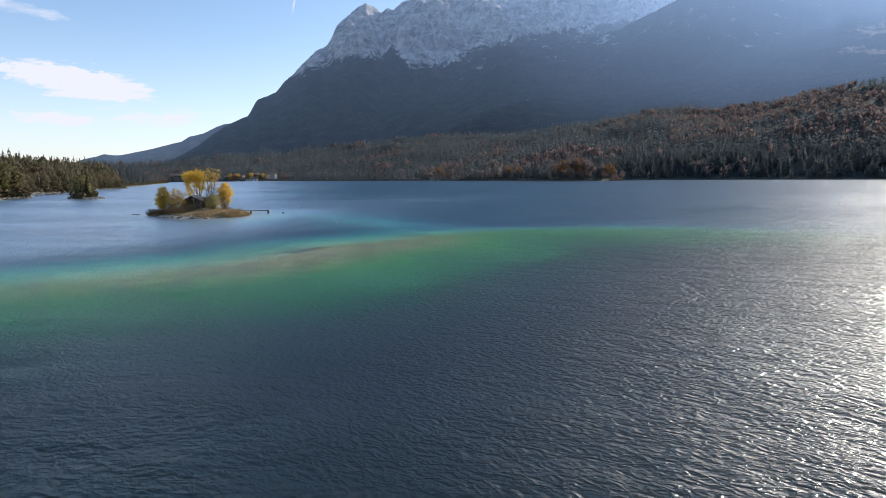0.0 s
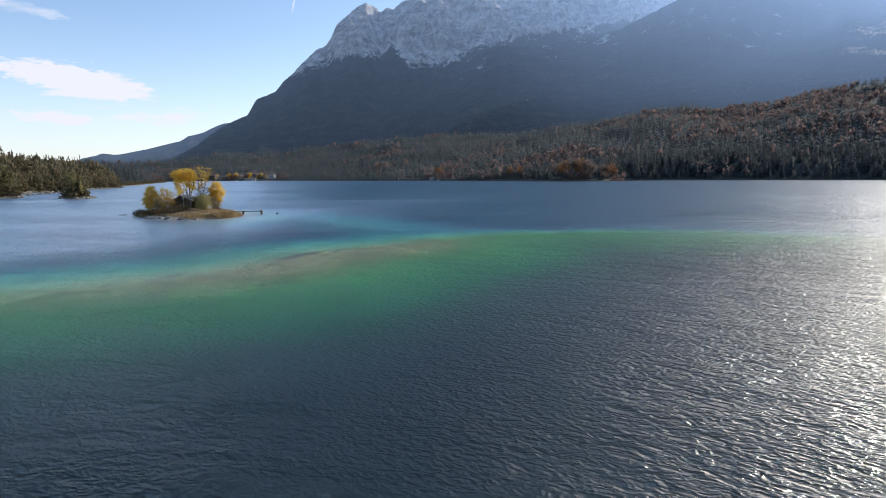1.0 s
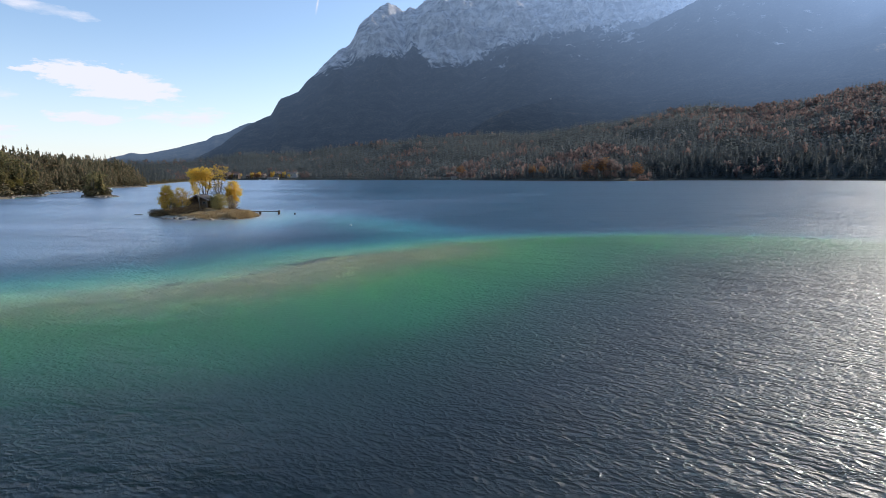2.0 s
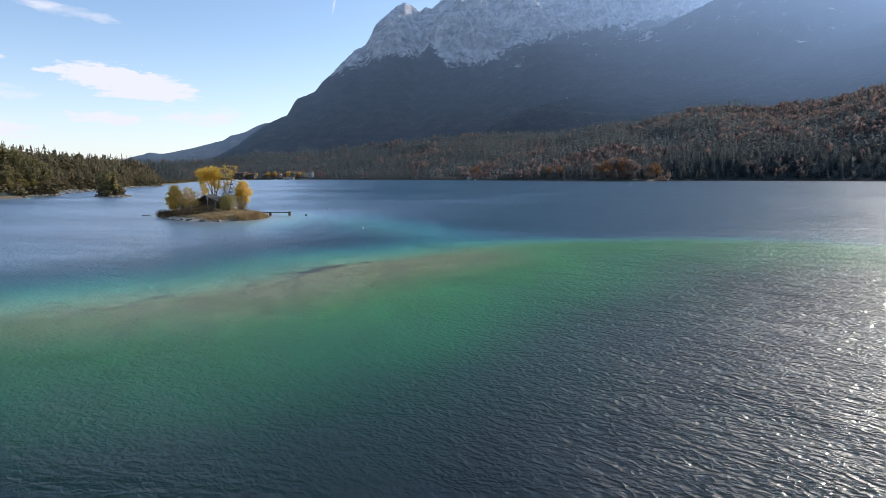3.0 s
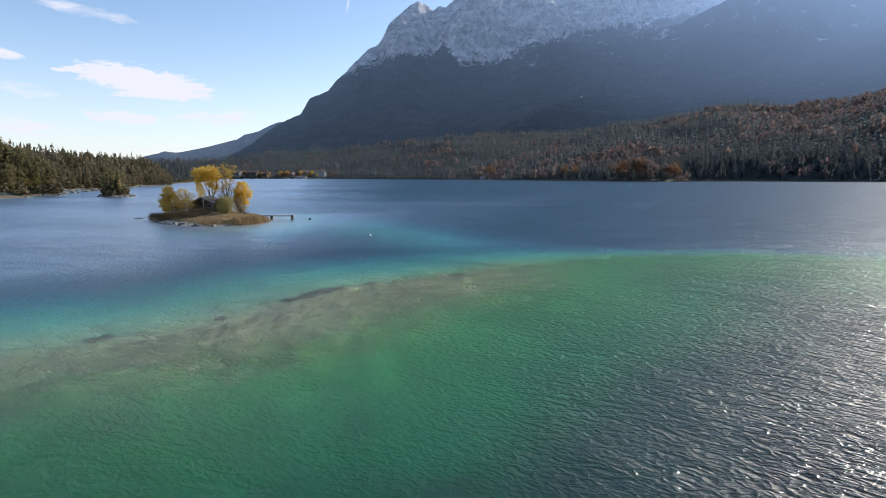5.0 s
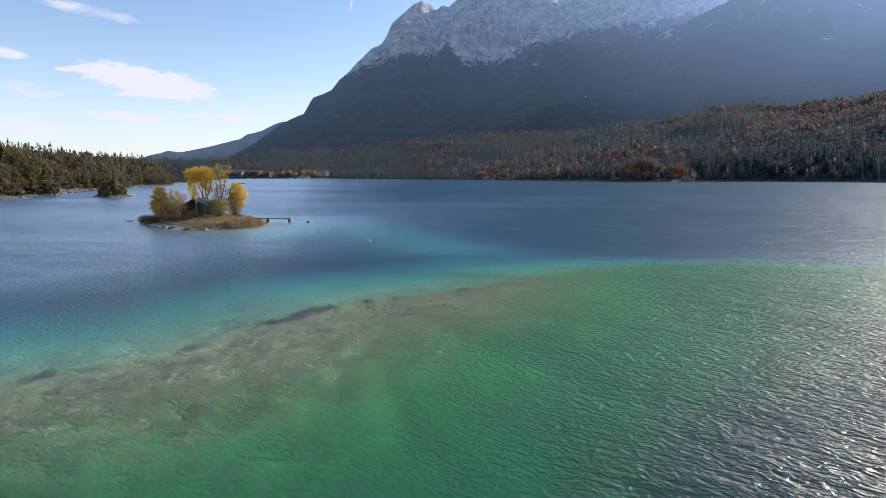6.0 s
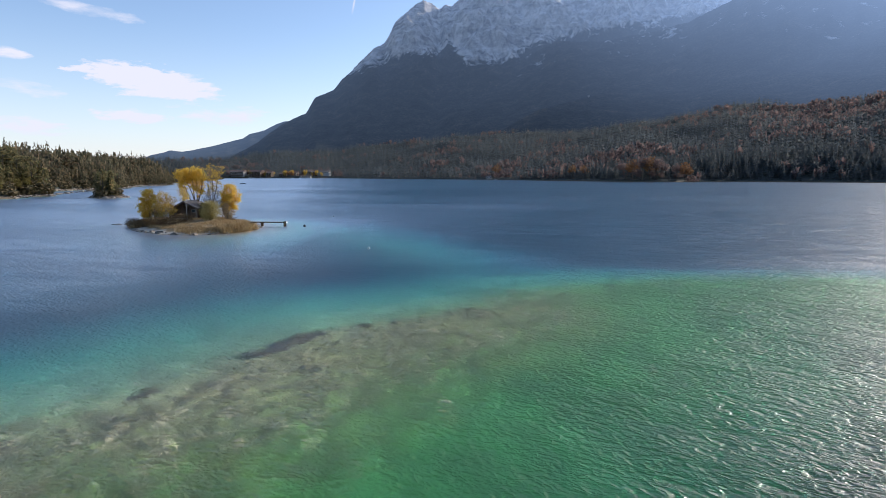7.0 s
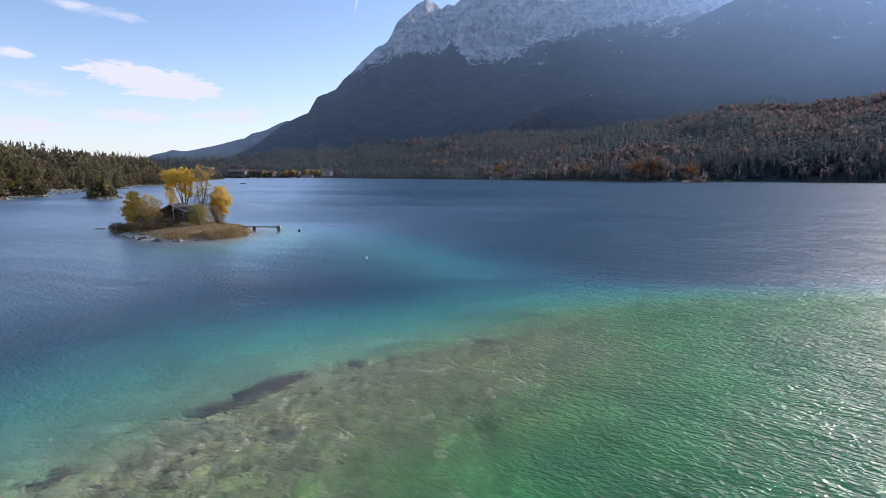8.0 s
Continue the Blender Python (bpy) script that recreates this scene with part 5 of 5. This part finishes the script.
for sh in ((-71.5, 159.5), (-70.2, 160.5), (-63.0, 161.5)):
    shrub("hazel_shrub", "thin ochre hazel shrub between the trees", sh, [((0, 0, 1.6), (1.4, 1.2, 1.5)), ((0.6, 0.2, 2.6), (0.9, 0.9, 1.0))], 1500, 0.075, M_OLIVE, int(-sh[0] * 10))
for sh in ((-70.4, 158.4), (-66.8, 163.4), (-60.6, 161.4), (-58.4, 163.2), (-57.2, 160.6), (-72.4, 162.4)):
    shrub("thorn_shrub", "thin brown half-bare thorn shrub between the trees", sh, [((0, 0, 1.5), (1.5, 1.2, 1.4)), ((-0.4, 0.1, 2.7), (1.0, 0.9, 1.0))], 2200, 0.06, M_THORN, int(-sh[0] * 10))
shrub("bramble_shrub", "dark brown withered undergrowth below the trees", (-56.6, 161.5), [((0, 0, 0.5), (1.2, 0.9, 0.5))], 500, 0.07, M_BROWN, 14)


def grass_tufts(name, label, sites, height, seed, blades=26):
    """Dry stalks, leaning out from each tuft."""
    g = np.random.default_rng(seed)
    n = len(sites) * blades
    p = np.repeat(np.array(sites), blades, 0) + np.concatenate([g.normal(0, 0.5, (n, 2)), np.zeros((n, 1))], 1)
    own = np.repeat(g.uniform(0.45, 1.25, len(sites)), blades)
    a, h = g.uniform(0, 6.28, n), height * own * g.uniform(0.4, 1.15, n)
    lean = np.abs(g.normal(0, 0.6, n)) * h
    d = np.stack([np.cos(a), np.sin(a), np.zeros(n)], -1)
    s = np.stack([-np.sin(a), np.cos(a), np.zeros(n)], -1) * (0.011 + 0.012 * g.random(n))[:, None]
    up = np.array([0, 0, 1.0])
    mid = p + up * (h * 0.6)[:, None] + d * (lean * 0.35)[:, None]
    tip = p + up * h[:, None] + d * lean[:, None]
    v = np.stack([p - s, p + s, mid + s * 0.9, mid - s * 0.9, tip], 1).reshape(-1, 3)
    k = np.arange(n)[:, None] * 5
    ob = link_mesh(name, v, k + np.array([[0, 1, 2, 3]]), k + np.array([[3, 2, 4]]), M_REED)
    return tagged(ob, label, "grass", kind="stuff")


def sites_in(count, x0, x1, y0, y1, lo, hi, keep=1.0):
    out = []
    while len(out) < count:
        x, y = random.uniform(x0, x1), random.uniform(y0, y1)
        k = float(signed_distance(np.array([x]), np.array([y]), ISLAND)[0])
        if lo < k < hi:
            out.append((x, y, ground_at(x, y) - 0.05))
    return out


grass_tufts("reed_bed", "dry brown reeds along the island's edge", sites_in(130, -53.5, -48, 147, 156, 0.1, 2.6) + sites_in(90, -79, -73, 154, 166, 0.1, 2.4), 0.95, 31, 90)
grass_tufts("dry_grass", "straw-coloured dry grass on the island", sites_in(110, -72, -56, 149, 158, 2.6, 8) + sites_in(150, -58, -49, 152, 172, 0.6, 8) + sites_in(150, -78, -60, 157, 172, 1.8, 11), 0.42, 32, 80)
grass_tufts("tall_reeds", "tall tawny reeds bunched by the jetty", sites_in(60, -53.5, -49.5, 147, 154, 0.3, 2.4), 1.45, 34, 90)
grass_tufts("shore_grass", "tawny grass at the front of the island", sites_in(80, -60, -52, 143, 151, 0.9, 3.8), 0.5, 33, 90)


# ---- the hut ----
def build_hut():
    hx, hy = -65.6, 160.2
    hut = empty("hut", pose(hx, hy, ground_at(hx, hy) - 0.12, 0, 0, 4) @ Matrix.Diagonal((1.18, 1.1, 1.08, 1)), "weathered brown wooden hut with a grey plank roof", "hut")
    L, Rr, depth, eave_l, eave_r, top = -3.3, 2.2, 4.6, 1.45, 2.2, 3.3
    zroof = lambda x: top + (eave_l - top) * (x / L) if x < 0 else top + (eave_r - top) * (x / Rr)
    w = 0.22
    k = 0
    for side, yy in (("front", 0.0), ("back", depth)):
        x = L + 0.25
        while x < Rr - 0.25:
            if not (side == "front" and -0.5 < x < 0.4):
                h = zroof(x + w / 2) - 0.08
                part("plank", boxes(((x + w / 2, yy, h / 2), (w - 0.012, 0.05 + 0.008 * (k % 2), h))), M_PLANK, hut)
            k += 1
            x += w
    for xx, h in ((L + 0.25, eave_l), (Rr - 0.25, eave_r - 0.1)):
        y = 0.03
        while y < depth - 0.05:
            part("plank", boxes(((xx, y + w / 2, h / 2), (0.05 + 0.008 * (k % 2), w - 0.012, h))), M_PLANK, hut)
            k += 1
            y += w
    door = part("door", boxes(((-0.06, 0.03, 0.95), (0.88, 0.05, 1.9)), bevel=0.01), M_DARKWOOD, hut, "dark plank door")
    part("handle", boxes(((0.28, -0.02, 0.95), (0.04, 0.05, 0.14))), M_DARKRUB, door)
    win = part("window", boxes(((1.25, -0.02, 1.25), (0.7, 0.06, 0.06)), ((1.25, -0.02, 1.75), (0.7, 0.06, 0.06)), ((0.93, -0.02, 1.5), (0.06, 0.06, 0.5)), ((1.57, -0.02, 1.5), (0.06, 0.06, 0.5))), M_DECK, hut)
    part("pane", boxes(((1.25, -0.03, 1.5), (0.58, 0.02, 0.44))), M_GLASS, win)
    over, back = -1.15, depth + 0.35
    for x0, z0, x1, z1, nm in ((L - 0.25, zroof(L - 0.25), 0.0, top, "left"), (0.0, top, Rr + 0.35, zroof(Rr + 0.35), "right")):
        ln, ang = math.hypot(x1 - x0, z1 - z0), math.atan2(z1 - z0, x1 - x0)
        y = over
        while y < back:
            m = Matrix.Translation(((x0 + x1) / 2, y + 0.14, (z0 + z1) / 2 + 0.06)) @ Matrix.Rotation(-ang, 4, "Y")
            bm = bmesh.new()
            box(bm, (0, 0, 0.006 * random.random()), (ln, 0.272, 0.045), m)
            part("roof_board", bm, M_ROOF, hut)
            y += 0.28
        bm = bmesh.new()
        box(bm, (0, 0, 0), (ln, 0.05, 0.16), Matrix.Translation(((x0 + x1) / 2, over - 0.02, (z0 + z1) / 2 - 0.02)) @ Matrix.Rotation(-ang, 4, "Y"))
        part("bargeboard", bm, M_ROOF, hut)
    part("ridge_cap", boxes(((0, (over + back) / 2, top + 0.1), (0.26, back - over, 0.04)), bevel=0.01), M_ROOF, hut)
    for px in (0.55, Rr - 0.1):
        part("porch_post", rod(bmesh.new(), (px, over + 0.15, -0.1), (px, over + 0.15, zroof(px) + 0.02), 0.06, 0.055, 8), M_ROOF, hut, "pale porch post")
    part("porch_floor", boxes(((0.2, over / 2, 0.06), (3.6, -over, 0.1)), bevel=0.01), M_DECK, hut)


build_hut()


# ---- the jetty ----
def build_jetty():
    x0, x1, y, z = -53.6, -45.7, 162.6, 0.92
    j = empty("jetty", pose(0, 0, 0), "narrow weathered grey plank jetty on dark posts", "jetty")
    for s in (-0.36, 0.36):
        part("beam", boxes((((x0 + x1) / 2, y + s, z - 0.12), (x1 - x0, 0.1, 0.16))), M_DARKWOOD, j)
    x = x0
    while x < x1:
        part("deck_board", boxes(((x + 0.09, y, z - 0.02 + 0.006 * random.random()), (0.165, 1.0, 0.04))), M_DECK, j)
        x += 0.18
    for px in (-50.9, -46.1):
        for s in (-0.36, 0.36):
            part("post", rod(bmesh.new(), (px, y + s, -3.4), (px + 0.02, y + s, z - 0.04 if px < -50 else z + 0.12), 0.19, 0.18, 8), M_DARKWOOD, j)
        part("cross_brace", boxes(((px, y, z - 0.26), (0.1, 1.0, 0.14))), M_DARKWOOD, j)
    part("white_board", boxes(((x1 + 0.03, y, z - 0.08), (0.04, 0.9, 0.14))), M_WHITE, j, "white painted end board")


build_jetty()


# ---- buoys ----
def build_buoy(x, y, r, material, label):
    b = empty("buoy", pose(x, y, 0), label, "buoy", "mooring buoys")
    bm = bmesh.new()
    bmesh.ops.create_uvsphere(bm, u_segments=16, v_segments=10, radius=r)
    for v in bm.verts:
        v.co.z = v.co.z * (1.0 if v.co.z < 0 else 1.15) + 0.1
    part("float", bm, material, b, smooth=True)
    bm = bmesh.new()
    rod(bm, (0, 0, r * 1.1), (0, 0, r * 1.6), 0.035, 0.03, 8)
    part("ring", bm, M_DARKRUB, b)
    part("chain", rod(bmesh.new(), (0, 0, -3.0), (0, 0, 0), 0.02, 0.02, 6), M_DARKRUB, b)


build_buoy(-21.4, 128.5, 0.2, M_WHITE, "white round mooring buoy floating on the lake")
build_buoy(-41.9, 162.3, 0.27, M_DARKRUB, "dark mooring buoy floating near the jetty")
build_buoy(-43.4, 189.5, 0.2, M_WHITE, "small white mooring buoy floating farther out")


# ---- sunken weed patches on the bar ----
def weed_patch(x, y, r):
    bm = bmesh.new()
    z = float(ground_heights(np.array([float(x)]), np.array([float(y)]))[0][0])
    for i in range(random.randint(7, 11)):
        a, k = random.uniform(0, 6.28), random.random() * r * 0.8
        m = Matrix.Translation((x + k * math.cos(a) * 1.2, y + k * math.sin(a) * 1.6, z - 0.02)) @ Matrix.Diagonal((r * random.uniform(0.4, 0.7), r * random.uniform(0.5, 0.9), 0.16, 1))
        bmesh.ops.create_icosphere(bm, subdivisions=2, radius=1.0, matrix=m)
    for v in bm.verts:
        v.co.x += 0.3 * noise.noise(v.co * 1.7)
        v.co.y += 0.4 * noise.noise(v.co * 2.3 + Vector((5, 0, 0)))
    tagged(part("waterweed", bm, M_WEED, None, smooth=True), "dark waterweed patch on the sunken gravel bar", "waterweed", "weed patches")


for wx, wy, wr in ((-17.9, 81.2, 0.8), (-17.4, 82.6, 0.9), (-16.7, 84.2, 0.9), (-15.9, 85.6, 0.7), (-13.0, 88.3, 0.55), (-11.0, 89.6, 0.4), (-5.4, 93.9, 0.55), (-4.8, 93.6, 0.4), (-6.5, 83.6, 0.35), (-21.3, 74.4, 0.5), (-27.0, 69.2, 0.6), (-2.0, 102.6, 0.5), (-4.0, 103.5, 0.4), (8, 106, 0.5)):
    weed_patch(wx, wy, wr)


# ---- stones on the sunken bar ----
def bar_stones(count):
    g = np.random.default_rng(77)
    bm = bmesh.new()
    bmesh.ops.create_icosphere(bm, subdivisions=1, radius=1.0)
    base = np.array([v.co[:] for v in bm.verts])
    tri = np.array([[v.index for v in f.verts] for f in bm.faces])
    bm.free()
    line = np.array([(x, y) for x, y, d in BAR[1:10]])
    k, f = g.integers(0, len(line) - 1, count), g.uniform(0, 1, count)
    p = line[k] + (line[k + 1] - line[k]) * f[:, None]
    p = p + np.stack([g.normal(0, 3.2, count) + np.abs(g.normal(0, 2.5, count)), g.normal(0, 2.6, count) - np.abs(g.normal(0, 2.5, count))], -1)
    z, _ = ground_heights(p[:, 0], p[:, 1])
    s = g.uniform(0.06, 0.14, count) * np.where(g.random(count) > 0.93, 1.8, 1.0)
    shape = base[None] * (1 + g.uniform(-0.25, 0.25, (count, len(base), 1))) * s[:, None, None] * g.uniform([0.8, 0.8, 0.25], [1.5, 1.3, 0.5], (count, 3))[:, None, :]
    v = shape + np.column_stack([p, np.minimum(z, -0.25) + 0.02])[:, None, :]
    t = tri[None] + (np.arange(count) * len(base))[:, None, None]
    ob = link_mesh("bar_stones", v.reshape(-1, 3), None, t.reshape(-1, 3), M_SUNKEN)
    tagged(ob, "grey and olive stones on the sunken gravel bar", "stones", kind="stuff")


bar_stones(7000)


# ---- the far shore: hotel, houses, piers, boats ----
def land_z(x, y):
    p = np.array([float(x)]), np.array([float(y)])
    h = float(ground_heights(*p)[0][0])
    return max(h, float(mountain_height(*p)[0][0])) if math.hypot(x, y) > 1700 else h


def build_house(name, label, x, y, turn, w, d, storeys, wall, roof, balcony=True, lift=0.0):
    z = max(land_z(x, y), 0.3) + lift
    h = empty(name, pose(x, y, z, 0, 0, turn), label, "building", "far shore buildings")
    H = storeys * 2.9
    part("wall", boxes(((0, 0, H / 2 - 2), (w, d, H + 4))), wall, h)
    bm = bmesh.new()
    o, rise = 1.2, d * 0.24
    pts = [(-w / 2 - o, -d / 2 - o, H), (w / 2 + o, -d / 2 - o, H), (w / 2 + o, d / 2 + o, H), (-w / 2 - o, d / 2 + o, H), (-w / 2 - o, 0, H + rise), (w / 2 + o, 0, H + rise)]
    vs = [bm.verts.new(p) for p in pts]
    for f in ((0, 1, 5, 4), (2, 3, 4, 5), (0, 4, 3), (1, 2, 5), (3, 2, 1, 0)):
        bm.faces.new([vs[i] for i in f])
    part("roof", bm, roof, h)
    n = max(3, int(w / 4))
    for s in range(storeys):
        for i in range(n):
            cx = -w / 2 + w * (i + 0.5) / n
            win = part("window", boxes(((cx, -d / 2 - 0.06, s * 2.9 + 1.5), (1.9, 0.12, 1.7))), M_WHITE, h)
            part("pane", boxes(((cx, -d / 2 - 0.14, s * 2.9 + 1.5), (1.6, 0.05, 1.4))), M_GLASS, win)
        if balcony and s:
            part("balcony", boxes(((0, -d / 2 - 0.9, s * 2.9 + 0.05), (w * 0.94, 1.6, 0.2)), ((0, -d / 2 - 1.65, s * 2.9 + 0.55), (w * 0.94, 0.1, 0.9))), M_DARKWOOD, h)
    part("chimney", boxes(((w * 0.2, 0.5, H + rise + 0.4), (1.0, 1.0, 2.2))), wall, h)


def build_boat(x, y, turn, ln, label, canopy=True):
    b = empty("boat", pose(x, y, 0.05, 0, 0, turn), label, "boat", "moored boats")
    bm = bmesh.new()
    ring_pts = []
    for f, wd in ((-0.5, 0.8), (-0.2, 1.0), (0.15, 0.95), (0.38, 0.55), (0.5, 0.05)):
        a, hw = f * ln, wd * ln * 0.16
        ring_pts.append([bm.verts.new(p) for p in ((a, -hw * 0.6, -0.25), (a, -hw, 0.7), (a, hw, 0.7), (a, hw * 0.6, -0.25))])
    for p, q in zip(ring_pts, ring_pts[1:]):
        for i in range(4):
            bm.faces.new((p[i], p[(i + 1) % 4], q[(i + 1) % 4], q[i]))
    bm.faces.new(ring_pts[0])
    bm.faces.new(ring_pts[-1][::-1])
    part("hull", bm, M_WHITE if canopy else M_DARKRUB, b)
    if canopy:
        part("cabin", boxes(((-0.05 * ln, 0, 1.2), (ln * 0.4, ln * 0.2, 1.1)), bevel=0.1), M_WHITE, b)
        part("windscreen", boxes(((0.16 * ln, 0, 1.3), (0.08, ln * 0.18, 0.7))), M_GLASS, b)
    else:
        part("seat", boxes(((0, 0, 0.75), (ln * 0.16, ln * 0.26, 0.1))), M_DECK, b)


build_house("hotel", "large lakeside hotel with dark timber balconies", -566, 1302, -10, 34, 15, 4, M_PLASTER, M_TILE)
build_house("hotel", "timber-clad hotel wing beside the main hotel", -527, 1308, -14, 30, 15, 4, M_DARKWOOD, M_TILE)
build_house("guest_house", "dark wooden guest house on the shore", -499, 1312, -10, 14, 12, 3, M_DARKWOOD, M_TILE)
build_house("white_house", "white flat-fronted building above the shore", -384, 1350, -8, 22, 13, 2, M_PALEWALL, M_ROOF, False, 3)
build_house("chalet", "pale chalet half hidden by autumn trees", -420, 1350, -6, 20, 12, 2, M_PLASTER, M_TILE, True, 4)
build_house("chalet", "dark timber chalet half hidden by autumn trees", -470, 1318, -6, 15, 10, 2, M_DARKWOOD, M_TILE)
build_house("chalet", "pale gabled house among yellow trees above the shore", -448, 1334, -12, 13, 10, 2, M_PLASTER, M_TILE, True, 2)
build_house("chalet", "dark gabled house beside the white building", -404, 1338, 6, 12, 9, 2, M_DARKWOOD, M_ROOF, True, 3)
build_house("boathouse", "low boathouse with a pale front on the water's edge", -415, 1306, -4, 24, 7, 1, M_PLASTER, M_ROOF, False)
build_house("boathouse", "small grey boathouse at the end of a pier", -10, 1026, -20, 9, 6, 1, M_PLASTER, M_ROOF, False)


def build_pier(x, y, turn, ln, label):
    p = empty("pier", pose(x, y, 0, 0, 0, turn), label, "pier", "far piers")
    part("deck", boxes(((ln / 2, 0, 0.85), (ln, 2.2, 0.2))), M_DECK, p)
    for i in range(int(ln / 6)):
        part("post", rod(bmesh.new(), (3 + 6 * i, -0.9, -2), (3 + 6 * i, -0.9, 1.3), 0.16, 0.16, 6), M_DARKWOOD, p)


build_pier(-18, 1016, 0, 64, "long low pier with moored boats")
build_pier(-450, 1288, 6, 70, "low hotel pier with moored boats")
build_pier(-545, 1278, 8, 50, "low hotel pier with moored boats")
for bx, by in ((0, 1011), (12, 1011), (24, 1010), (40, 1011)):
    build_boat(bx, by, random.uniform(-30, 10), 7, "white motor boat moored at the pier")
for bx, by in ((-436, 1284), (-421, 1285), (-404, 1288), (-520, 1276), (-505, 1280), (-528, 1274)):
    build_boat(bx, by, random.uniform(-40, 20), 9, "white excursion boat moored by the hotel")
build_boat(-265, 640, 20, 5.5, "small dark rowing boat on open water", False)


def build_tower(x, y):
    z = land_z(x, y)
    t = empty("cable_mast", pose(x, y, z - 3) @ Matrix.Diagonal((0.8, 0.8, 0.6, 1)), "pale cable car mast above the wooded slope", "mast")
    for sx in (-1, 1):
        for sy in (-1, 1):
            part("leg", rod(bmesh.new(), (sx * 5, sy * 5, 0), (sx * 1.5, sy * 1.5, 42), 0.9, 0.7, 6), M_PALEWALL, t)
    for k in (10, 20, 30):
        part("cross_brace", boxes(((0, 0, k), (9 - k * 0.16, 9 - k * 0.16, 0.7))), M_PALEWALL, t)
    part("head", boxes(((0, 0, 43), (13, 3.5, 2.2)), bevel=0.2), M_WHITE, t)


build_tower(405, 2690)
